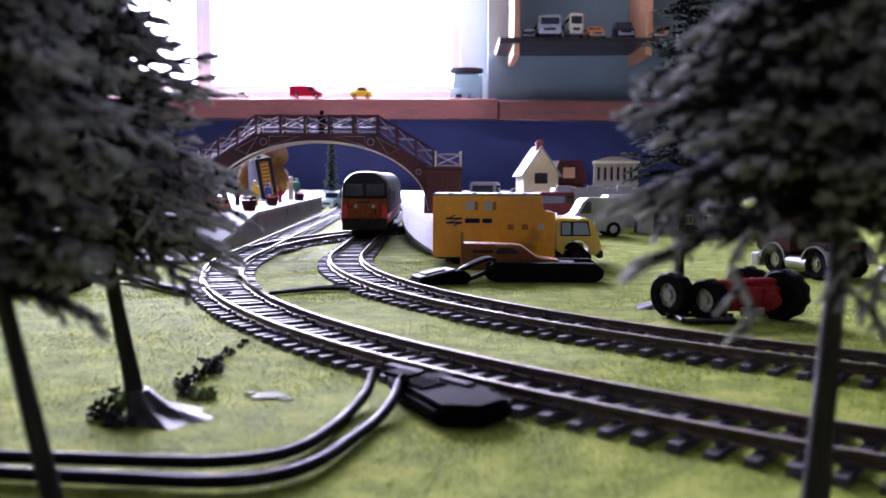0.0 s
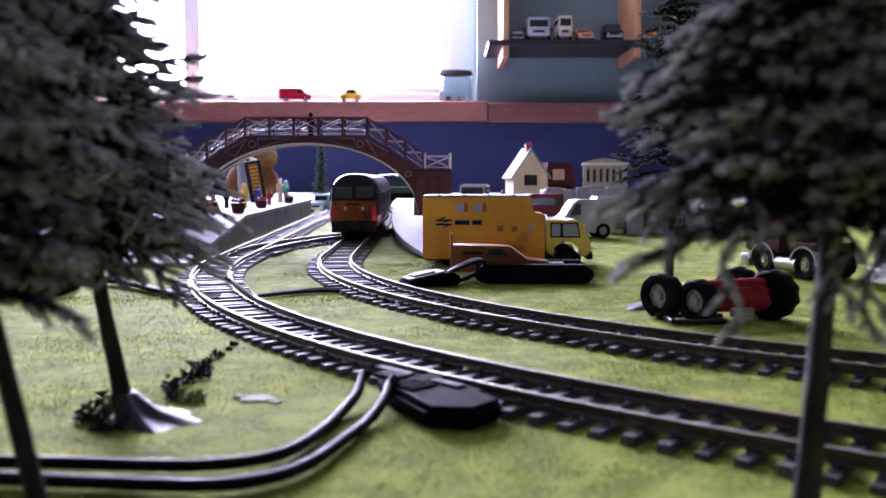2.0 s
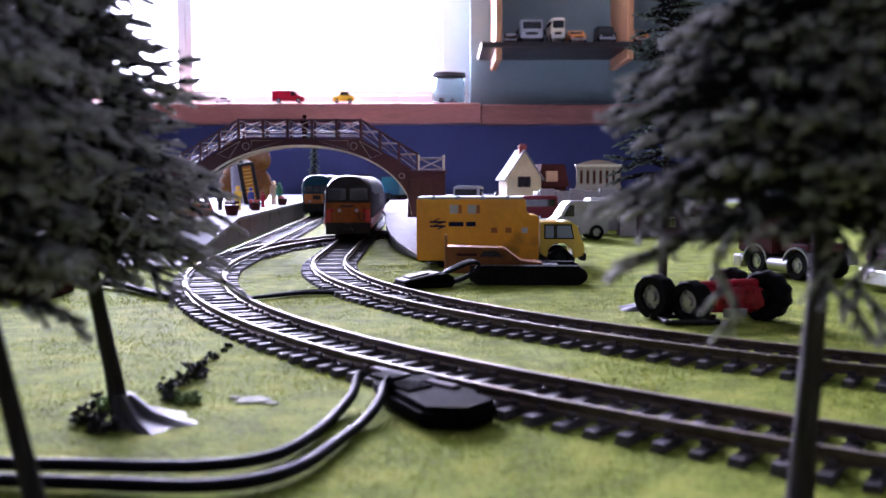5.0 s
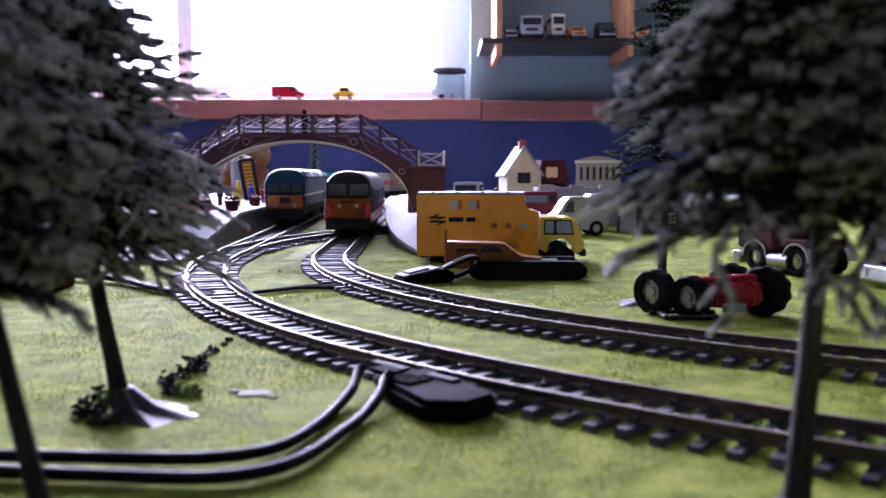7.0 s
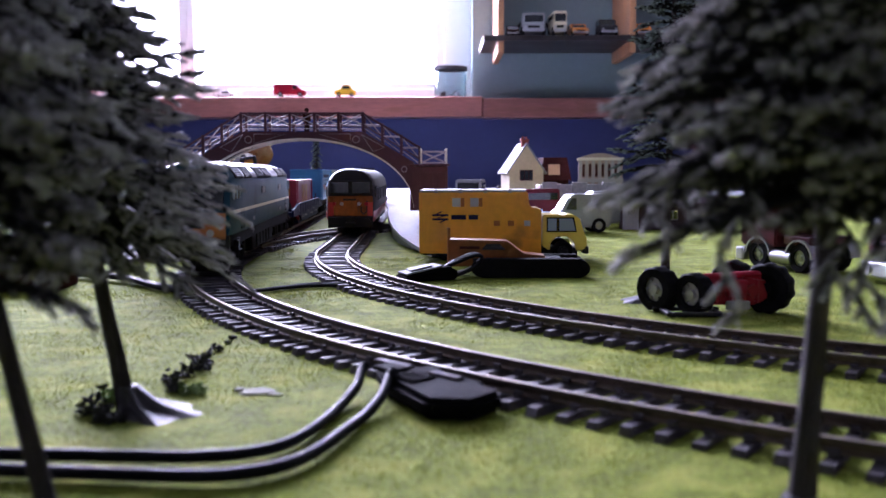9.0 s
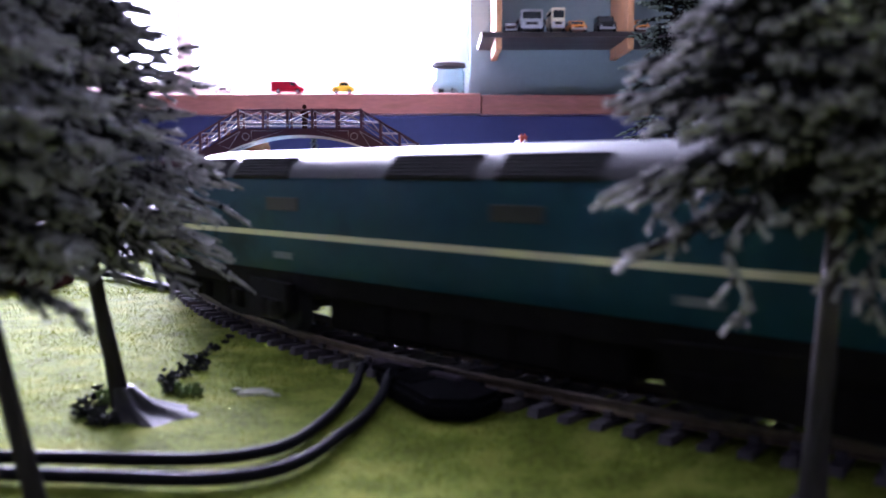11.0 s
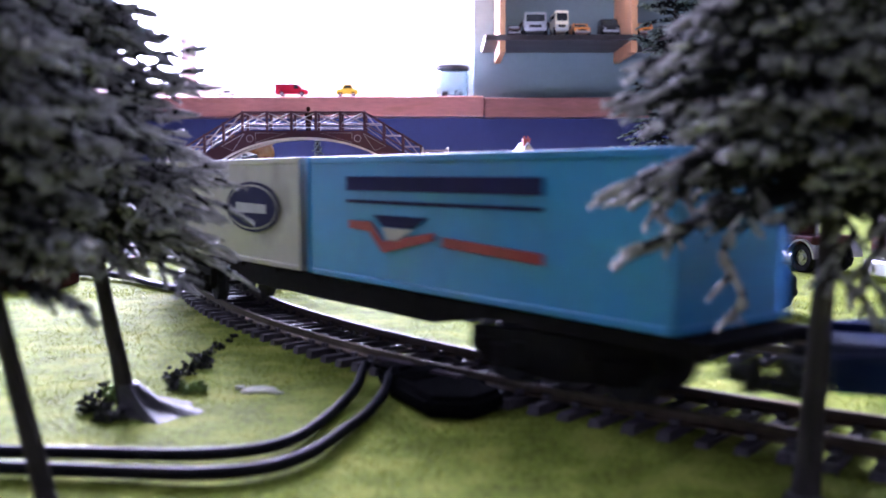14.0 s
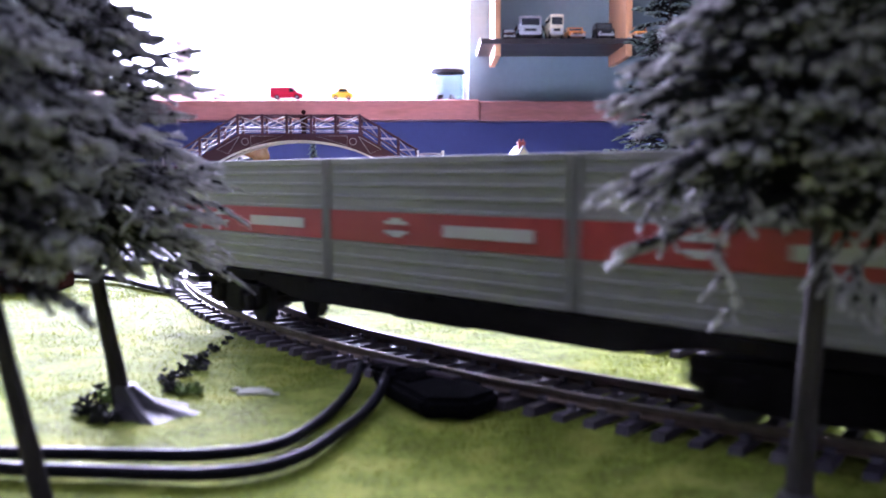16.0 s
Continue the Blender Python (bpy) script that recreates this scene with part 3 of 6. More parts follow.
            for za, zb in ((2, 10), (10, 2), (10, 10), (2, 2)):
                tube(bm, [(sx * 84, y, zend + za), (sx * 102, y, zend + zb)], 0.45, 5)
            part("lattice_panel", bm, M_LATTICE, t, "thin pale lattice bars")
        for k in range(9):
            y = W + 1.6 + k * 5
            part("stair_tread", box(B(), x0 + 3, x1 - 3, y, y + 5.5, 48.5 - k * 3.3, 50 - k * 3.3), M_MAROON, t)
        for x in (x0 + 1, x1 - 2.6):
            part("stair_stringer", prism(B(), [(W + 1.6, 52), (W + 47, 22), (W + 47, 20), (W + 40, 20), (W + 1.6, 46)], x, x + 1.6, "x"), M_MAROON, t)


footbridge()

# ---- rolling stock: y ahead, rail top at z = 0 ----
def wheelset(bm, y, r=6.2):
    for s in (-1, 1):
        rod(bm, (s * 7.2, y, r), (s * 9.6, y, r), r, n=20)
        rod(bm, (s * 6.4, y, r), (s * 7.2, y, r), r + 0.8, n=20)
    rod(bm, (-9.6, y, r), (9.6, y, r), 1.0, n=8)


def bogie(parent, y, axles, r=6.2, wide=13.0, deep=2.4, top=9.5):
    b = new("bogie")
    b.parent = parent
    b.location = (0, y * 0.001, 0)
    bm = B()
    w = max(axles) + 8
    for s in (-1, 1):
        prism(bm, [(-w, top), (-w, 6.5), (-w + 5, 4), (-3, deep), (3, deep), (w - 5, 4), (w, 6.5), (w, top)], s * (wide - 2.2), s * wide, "x")
        for a in axles:
            box(bm, s * wide - 1.2, s * wide + 1.2, a - 2.4, a + 2.4, r - 2.4, r + 2.4, 0.4, 1)
        for k in (-1, 1):
            for a in axles:
                rod(bm, (s * (wide + 0.2), a + k * 4.2, 4.2), (s * (wide + 0.2), a + k * 4.2, 9), 1.3, n=8)
    box(bm, -wide + 2, wide - 2, -5, 5, 6, 11)
    part("bogie_frame", bm, M_UNDER, b)
    for a in axles:
        bm = B()
        wheelset(bm, a, r)
        part("wheelset", bm, M_DARKGREY, b, "dark steel wheels on an axle", smooth=True)
    return b


def buffers(parent, y, z=12.5):
    s = 1 if y > 0 else -1
    for x in (-11.5, 11.5):
        bm = rod(B(), (x, y, z), (x, y + s * 4.0, z), 1.5, n=12)
        rod(bm, (x, y + s * 4.0, z), (x, y + s * 5.0, z), 3.1, n=14)
        part("buffer", bm, M_BLACK, parent, "", smooth=True)
    bm = box(B(), -3.5, 3.5, min(y, y + s * 8), max(y, y + s * 8), 6.5, 8.5, 0.4)
    box(bm, -2, 2, y + s * 4 - 2, y + s * 4 + 2, 8, 12, 0.3)
    part("coupling", bm, M_BLACK, parent)


def loco_section(W, z0, zc, zr):
    """The half outline of a locomotive body: side, cantrail, roof."""
    right = [(W - 1.0, z0), (W, z0 + 3), (W, zc - 5), (W - 0.5, zc)]
    h = zr - zc
    for k in range(1, 8):
        a = k / 8 * math.pi / 2
        right.append(((W - 0.5) * math.cos(a) ** 0.75, zc + h * math.sin(a)))
    return right + [(0, zr)]


def loco_body(parent, W, L, z0, zc, zr, mats, bands, rake=7.0, nose=5.0, end=0):
    """The shell, lofted end to end; bands: (z from, z to, material index) along the sides; the ends slope back above the nose."""
    half = loco_section(W, z0, zc, zr)
    zs = sorted({round(z, 2) for b in bands for z in b[:2] if z0 < z < zc})
    side = [(W - 1.0, z0), (W, z0 + 3)] + [(W, z) for z in zs if z > z0 + 3.5 and z < zc - 1] + half[3:]
    ring = side + [(-x, z) for x, z in side[-2::-1]]
    bm = B()
    stations = [(-L / 2, 0.93), (-L / 2 + nose, 1.0), (-L / 2 + 34, 1.0), (0, 1.0), (L / 2 - 34, 1.0), (L / 2 - nose, 1.0), (L / 2, 0.93)]
    rows = []
    for y, k in stations:
        row = []
        for x, z in ring:
            yy = y
            if abs(y) > L / 2 - nose - 0.1 and z > (z0 + zc) / 2 + 1:
                yy = math.copysign(abs(y) - rake * min(1.0, ((z - (z0 + zc) / 2 - 1) / (zr - (z0 + zc) / 2)) ** 1.4), y)
            row.append(bm.verts.new((x * k, yy, z0 + (z - z0) * (1.0 if abs(y) < L / 2 else 0.975))))
        rows.append(row)
    n = len(ring)
    for a, b in zip(rows, rows[1:]):
        for i in range(n - 1):
            f = bm.faces.new((a[i], a[i + 1], b[i + 1], b[i]))
            z = (ring[i][1] + ring[i + 1][1]) / 2
            f.material_index = 0
            if z > zc:
                f.material_index = 1
            for z1, z2, mi in bands:
                if z1 <= z <= z2:
                    f.material_index = mi
        f = bm.faces.new((a[0], b[0], b[-1], a[-1]))
    for f in (bm.faces.new(rows[0]), bm.faces.new(rows[-1][::-1])):
        f.material_index = end
    bmesh.ops.recalc_face_normals(bm, faces=bm.faces)
    return part("body", bm, mats, parent, smooth=True)


def blue_loco():
    t = thing("diesel_locomotive", pose(0, 0, 0), "teal blue diesel locomotive with pale stripes and yellow nose", "locomotive")
    L, W = 250.0, 17.6
    body = loco_body(t, W, L, 16.0, 38.2, 47.8, [M_LOCOBLUE, M_LOCOBLUE, M_STRIPE], [(25.1, 26.6, 2), (36.6, 37.2, 2)], rake=12.0)
    # roof panel of grey with vents and grilles
    for y0, y1, col in ((-104, 104, M_LOCOROOF),):
        bm = B()
        half = loco_section(W, 16.0, 38.2, 47.8)[4:]
        pts = half + [(-x, z) for x, z in half[-2::-1]]
        n = len(pts)
        lo = [bm.verts.new((x * 1.015, y0, z + 0.3)) for x, z in pts]
        hi = [bm.verts.new((x * 1.015, y1, z + 0.3)) for x, z in pts]
        for i in range(n - 1):
            bm.faces.new((lo[i], lo[i + 1], hi[i + 1], hi[i]))
        bm.faces.new(lo)
        bm.faces.new(hi[::-1])
        bmesh.ops.recalc_face_normals(bm, faces=bm.faces)
        part("roof_panel", bm, col, body, "dusty grey roof panel", smooth=True)
    for s in (-1, 1):
        for y0, y1 in ((-112, -88), (-84, -58), (-20, 8), (14, 40), (60, 84), (90, 112)):
            bm = box(B(), s * 15.2 - 1.4, s * 15.2 + 1.4, y0, y1, 39.4, 46.0, 0.3, 1)
            q = Matrix.Translation((s * 14.5, 0, 42.4)) @ Matrix.Rotation(s * radians(-38), 4, "Y") @ Matrix.Translation((-s * 15.2, 0, -42.7))
            for k in range(6):
                box(bm, s * 15.2 - 1.7, s * 15.2 + 1.7, y0 + 0.6, y1 - 0.6, 39.9 + k * 1.0, 40.45 + k * 1.0)
            bmesh.ops.transform(bm, matrix=q, verts=bm.verts)
            part("roof_grille", bm, M_DARKGREY, body, "dark slatted roof grille")
        for y in (-60, 20):
            part("side_grille", box(B(), s * (W - 0.3), s * (W + 0.25), y - 7, y + 7, 32.0, 35.4, 0.1, 1), M_LOCOROOF, body)
        for y in (-100, -93, 93, 100):
            part("door_seam", box(B(), s * (W - 0.3), s * (W + 0.12), y - 0.25, y + 0.25, 17.5, 26), M_UNDER, body)
        for y0, y1 in ((105.5, 112.5), (114.5, 120.5), (-112.5, -105.5), (-120.5, -114.5)):
            bm = box(B(), s * (W - 0.5), s * (W + 0.25), y0, y1, 31.4, 37.0, 0.2, 1)
            part("cab_side_window", bm, M_GLASSLIT, body, "cab side window, painted pale for the light in it")
        for y in (-99, -60, 60, 99):
            part("builder_plate", box(B(), s * (W - 0.2), s * (W + 0.2), y - 4, y + 4, 19.5, 21.2), M_FADED, body)
    for e in (-1, 1):
        y = e * (L / 2)
        part("nose_panel", box(B(), -14.6, 14.6, min(y, y + e * 0.5), max(y, y + e * 0.5), 14, 25.5, 0.2, 1), M_ORANGE, body, "warning yellow lower front panel")
        for x in (-9.3, 0, 9.3):
            bm = box(B(), x - 4.2, x + 4.2, -0.4, 0.4, -4.2, 4.2, 0.2, 1)
            bmesh.ops.transform(bm, matrix=Matrix.Translation((0, e * (L / 2 - 1.6), 31.5)) @ Matrix.Rotation(e * radians(22), 4, "X"), verts=bm.verts)
            part("windscreen", bm, M_GLASSDARK, body, "dark windscreen")
        for x in (-8, 8):
            part("marker_light", rod(B(), (x, y, 17), (x, y + e * 1.0, 17), 1.6, n=12), M_WHITE, body)
        part("head_code_box", box(B(), -4.5, 4.5, min(y, y + e * 0.9), max(y, y + e * 0.9), 19, 24, 0.2, 1), M_BLACK, body)
        buffers(t, y, 8.5)
        part("buffer_beam", box(B(), -16, 16, y - 1.5 if e > 0 else y - 0.5, y + 0.5 if e > 0 else y + 1.5, 5, 15.8, 0.3, 1), M_BLACK, t)
    part("fuel_tank", box(B(), -14.5, 14.5, -45, 45, 2.6, 15.8, 1.0), M_UNDER, t)
    for k in range(5):
        part("battery_box", box(B(), -15.2, 15.2, -32 + k * 13, -22 + k * 13, 3.4, 14.6, 0.4, 1), M_UNDER, t)
    part("solebar", box(B(), -16.2, 16.2, -L / 2 + 2, L / 2 - 2, 11.0, 16.2), M_UNDER, t)
    bogies = [bogie(t, s * 85, (-26, 0, 26), 6.6, 14.6, 1.8, 13.5) for s in (1, -1)]
    return t, bogies


def red_loco():
    L, W = 240.0, 17.2
    p, h = right_line(-0.109 - L / 2000)
    t = thing("diesel_locomotive", pose(p.x, p.y, RAIL_TOP, 0, 0, math.degrees(math.atan2(h.y, h.x)) - 90),
              "parked diesel locomotive with yellow front, red and grey sides", "locomotive")
    body = loco_body(t, W, L, 8.5, 31.0, 45.5, [M_REDSIDE, M_LOCOTOP, M_SIDEGREY, M_BLACK], [(16, 30.9, 2)], rake=4.0, end=1)
    for e in (-1, 1):
        y = e * L / 2
        a, b = sorted((y, y + e * 0.5))
        part("front_panel", box(B(), -11.6, 11.6, a, b, 12.5, 26.4, 0.3, 1), M_DARKYEL, body, "warning yellow front panel")
        for x in (-13.6, 13.6):
            part("corner_panel", box(B(), x - 1.9, x + 1.9, a, b, 12.5, 22, 0.2, 1), M_REDSIDE, body, "red front corner")
            part("corner_panel", box(B(), x - 1.9, x + 1.9, a, b, 22.1, 26.4, 0.2, 1), M_DARKYEL, body)
        part("window_band", box(B(), -15.2, 15.2, a - e * 0.6, b - e * 0.1, 26.5, 37.5, 0.6, 1), M_BLACK, body, "black windscreen surround")
        for x in (-7.4, 7.4):
            part("windscreen", box(B(), x - 6.4, x + 6.4, a, b + e * 0.15, 28, 36.2, 0.4, 1), M_GLASSDARK, body)
        for x in (-11, -6, 6, 11):
            part("lamp", rod(B(), (x, y, 21), (x, y + e * 1.2, 21), 1.3, n=10), M_HUB if abs(x) < 8 else M_RED, body)
        pts = [(-11.5, y + e * 0.8, 23), (-11.5, y + e * 1.3, 15.5), (-9, y + e * 1.5, 14), (-7.5, y + e * 1.3, 15.5), (-7.5, y + e * 0.8, 19)]
        part("brake_pipe", tube(B(), pts, 0.45, 6), M_BLACK, body)
        part("number_bar", box(B(), -4, 5, a, b + e * 0.15, 23.2, 24.6), M_BLACK, body)
        part("panel_seam", box(B(), -5.5, -5.2, a, b + e * 0.15, 13, 26), M_BLACK, body)
        part("buffer_beam", box(B(), -15.5, 15.5, a - 1, b + 1, 4.5, 12, 0.4, 1), M_BLACK, t)
        buffers(t, y, 8.2)
    for s in (-1, 1):
        for y in (-90, -40, 20, 60):
            part("side_vent", box(B(), s * (W - 0.3), s * (W + 0.2), y - 12, y + 12, 22, 31, 0.1, 1), M_DARKGREY, body)
        part("cab_side_window", box(B(), s * (W - 0.5), s * (W + 0.2), 106, 114, 26, 33, 0.2, 1), M_GLASSDARK, body)
    for y in (-50, 0, 50):
        part("roof_fan", rod(B(), (0, y, 44.8), (0, y, 46.2), 9, n=20), M_DARKGREY, body)
    bm = box(B(), -14, 14, -36, 36, 2.4, 9.2, 1)
    part("fuel_tank", bm, M_UNDER, t)
    for s in (-1, 1):
        bogie(t, s * 82, (-25, 0, 25), 6.4, 13.5)
    return t


red_loco()


def container(label, L, H, material, ribs=0, W=15.6, band=None):
    """A box with corner posts, top and bottom rails and door bars; y ahead, base at z = 0."""
    t = thing("shipping_container", pose(0, 0, 0), label, "container", "containers on the train")
    part("shell", box(B(), -W + 0.4, W - 0.4, -L / 2 + 0.4, L / 2 - 0.4, 0.5, H - 0.4, 0.3, 1), material, t)
    bm = B()
    for s in (-1, 1):
        for e in (-1, 1):
            box(bm, s * W - 0.9, s * W + 0.1, e * L / 2 - 0.9, e * L / 2 + 0.1, 0, H, 0.2, 1)
        box(bm, s * W - 0.9, s * W + 0.1, -L / 2 + 1, L / 2 - 1, 0, 1.5, 0.2, 1)
        box(bm, s * W - 0.9, s * W + 0.1, -L / 2 + 1, L / 2 - 1, H - 1.8, H, 0.2, 1)
    for e in (-1, 1):
        box(bm, -W + 1, W - 1, e * L / 2 - 0.9, e * L / 2 + 0.1, 0, 1.5, 0.2, 1)
        box(bm, -W + 1, W - 1, e * L / 2 - 0.9, e * L / 2 + 0.1, H - 1.8, H, 0.2, 1)
    part("corner_frame", bm, material, t)
    if ribs:
        for s in (-1, 1):
            bm = B()
            for k in range(ribs):
                z = 2.2 + (H - 4.4) * (k + 0.5) / ribs
                box(bm, s * (W - 0.4) - 0.3, s * (W - 0.4) + 0.45, -L / 2 + 1.2, L / 2 - 1.2, z - 0.5, z + 0.5, 0.15, 1)
            part("side_ribs", bm, material, t)
    for x in (-9, -4, 4, 9):
        part("door_bar", rod(B(), (x, -L / 2 - 0.1, 1.5), (x, -L / 2 - 0.1, H - 1.8), 0.4, n=6), material, t)
    if band:
        z0, z1 = band
        bm = B()
        for s in (-1, 1):
            box(bm, s * (W - 0.1) - 0.25, s * (W - 0.1) + 0.25, -L / 2 + 1.0, L / 2 - 1.0, z0, z1)
        for e in (-1, 1):
            box(bm, -W + 1, W - 1, e * (L / 2 - 0.1) - 0.25, e * (L / 2 - 0.1) + 0.25, z0, z1)
        part("colour_band", bm, M_REDBAND, t, "broad red band")
    return t


def side_marks(parent, name, material, marks, W=15.6, lift=0.32, label=""):
    """Flat printed bars (y0, y1, z0, z1) on both sides."""
    for s in (-1, 1):
        bm = B()
        for y0, y1, z0, z1 in marks:
            a, b = (y0, y1) if s > 0 else (-y1, -y0)
            box(bm, s * (W + lift) - 0.08, s * (W + lift) + 0.08, a, b, z0, z1)
        part(name, bm, material, parent, label)


def low_wagon():
    t = thing("low_container_wagon", pose(0, 0, 0), "dark blue low pocket wagon with a deep side sill", "wagon")
    L = 240.0
    for s in (-1, 1):
        prism_pts = [(-120, 10.5), (-78, 10.5), (-66, 5.6), (66, 5.6), (78, 10.5), (120, 10.5), (120, 15.5), (84, 19.4), (-84, 19.4), (-120, 15.5)]
        bm = prism(B(), prism_pts, s * 15.4, s * 17.0, "x")
        for k in range(9):
            y = -76 + k * 19
            box(bm, s * 16.9 - 0.4, s * 16.9 + 0.5, y - 0.7, y + 0.7, 10.8, 19.0)
        part("side_sill", bm, M_WAGON, t, "deep dark blue side sill")
        for y0, y1, z0, z1 in ((-58, -50, 6.2, 7.2), (-46, -43, 6, 7.4), (-20, -6, 5.6, 6.6), (-3, 0, 5.4, 7), (30, 40, 6, 7), (44, 47, 6, 7.6), (79, 84, 11.4, 12.4), (-95, -90, 11.4, 12.6), (60, 63, 5.8, 7.4), (-34, -30, 9, 9.8), (10, 22, 9, 9.6)):
            part("data_bar", box(B(), s * 17.1 - 0.1, s * 17.1 + 0.1, y0, y1, z0 + 2.2, z1 + 2.2), M_FADED, t, "small faded lettering bar")
    part("pocket_floor", box(B(), -15.4, 15.4, -80, 80, 4, 6), M_WAGON, t)
    for e in (-1, 1):
        bm = B()
        a, b = sorted((e * 80, e * 120))
        box(bm, -15.4, 15.4, a, b, 11, 14, 0.3, 1)
        box(bm, -9, 9, a, b, 14, 15.2, 0.3, 1)
        part("end_deck", bm, M_WAGON, t)
        for x in (-11, 11):
            part("deck_rail", box(B(), x - 1, x + 1, a, b, 14, 16.5, 0.2, 1), M_WAGON, t)
        for k in (88, 98, 108):
            part("cross_bar", box(B(), -14, 14, e * k - 1, e * k + 1, 14.1, 16, 0.2, 1), M_WAGON, t)
        bm = B()
        for x in (-12, 12):
            rod(bm, (x, e * 106, 14), (x, e * 106, 23), 0.6, n=6)
            rod(bm, (x, e * 98, 14), (x, e * 98, 20), 0.6, n=6)
        rod(bm, (-2, e * 102, 18.5), (2, e * 102, 18.5), 3.2, n=16)
        box(bm, -1.5, 1.5, e * 102 - 1.5, e * 102 + 1.5, 14, 18, 0.3, 1)
        part("brake_gear", bm, M_SIDEGREY, t, "grey brake wheel and posts")
        buffers(t, e * L / 2, 10.5)
    bogies = [bogie(t, s * 85, (-11, 11), 5.6, 12.5) for s in (1, -1)]
    return t, bogies


def flat_wagon(label):
    t = thing("flat_wagon", pose(0, 0, 0), label, "wagon")
    L = 250.0
    bm = B()
    for s in (-1, 1):
        prism(bm, [(-124, 12.4), (-70, 12.4), (-52, 9.2), (52, 9.2), (70, 12.4), (124, 12.4), (124, 15.0), (-124, 15.0)], s * 13.6, s * 15.0, "x")
    part("solebar", bm, M_UNDER, t)
    bm = B()
    box(bm, -13.6, 13.6, -124, 124, 13.2, 15.0)
    for k in range(11):
        box(bm, -15.6, 15.6, -115 + k * 23 - 1.5, -115 + k * 23 + 1.5, 14.0, 15.3)
    part("deck", bm, M_UNDER, t)
    bm = B()
    box(bm, -8, 8, -20, 6, 7, 13.4, 0.5)
    rod(bm, (-6, 20, 10), (6, 20, 10), 3, n=12)
    part("brake_gear", bm, M_UNDER, t)
    for e in (-1, 1):
        buffers(t, e * L / 2, 11.0)
    bogies = [bogie(t, s * 85, (-13, 13), 5.8, 12.5, 2.4, 11.0) for s in (1, -1)]
    return t, bogies


# the running train: distance behind the front, length, half pivot distance
TRAIN = {"loco": (0.0, 0.250, 0.085), "low": (0.272, 0.240, 0.085), "flat_b": (0.518, 0.250, 0.085), "flat_c": (0.778, 0.250, 0.085)}
FRONT = [(0.0, -1.262), (3.6, -0.727), (4.2, -0.655), (6.3, -0.357), (7.0, -0.247), (8.0, -0.06), (9.0, 0.127), (11.3, 0.517), (11.6, 0.564), (12.0, 0.624),
         (12.5, 0.699), (13.0, 0.771), (13.4, 0.832), (14.0, 0.930), (14.4, 0.993), (14.8, 1.057), (15.2, 1.117), (15.6, 1.176), (16.0, 1.237)]


def front_at(t):
    for i in range(len(FRONT) - 1):
        (t0, a), (t1, b) = FRONT[i], FRONT[i + 1]
        if t0 <= t <= t1:
            def slope(j):
                j0, j1 = max(j - 1, 0), min(j + 1, len(FRONT) - 1)
                return (FRONT[j1][1] - FRONT[j0][1]) / (FRONT[j1][0] - FRONT[j0][0])
            u, d = (t - t0) / (t1 - t0), t1 - t0
            return ((2 * u ** 3 - 3 * u * u + 1) * a + (u ** 3 - 2 * u * u + u) * d * slope(i)
                    + (3 * u * u - 2 * u ** 3) * b + (u ** 3 - u * u) * d * slope(i + 1))
    return FRONT[-1][1]


def vehicle_pose(key, t):
    d0, L, h = TRAIN[key]
    sc = front_at(t) - d0 - L / 2
    a, b = left_line(sc + h)[0], left_line(sc - h)[0]
    m = (a + b) / 2
    return pose(m.x, m.y, RAIL_TOP, 0, 0, math.degrees(math.atan2(a.y - b.y, a.x - b.x)) - 90), sc


LOCO, LOCO_BOGIES = blue_loco()
LOW, LOW_BOGIES = low_wagon()
FLAT_B, B_BOGIES = flat_wagon("black flat container wagon carrying two containers")
FLAT_C, C_BOGIES = flat_wagon("black flat container wagon carrying three grey containers")
CARGO = []


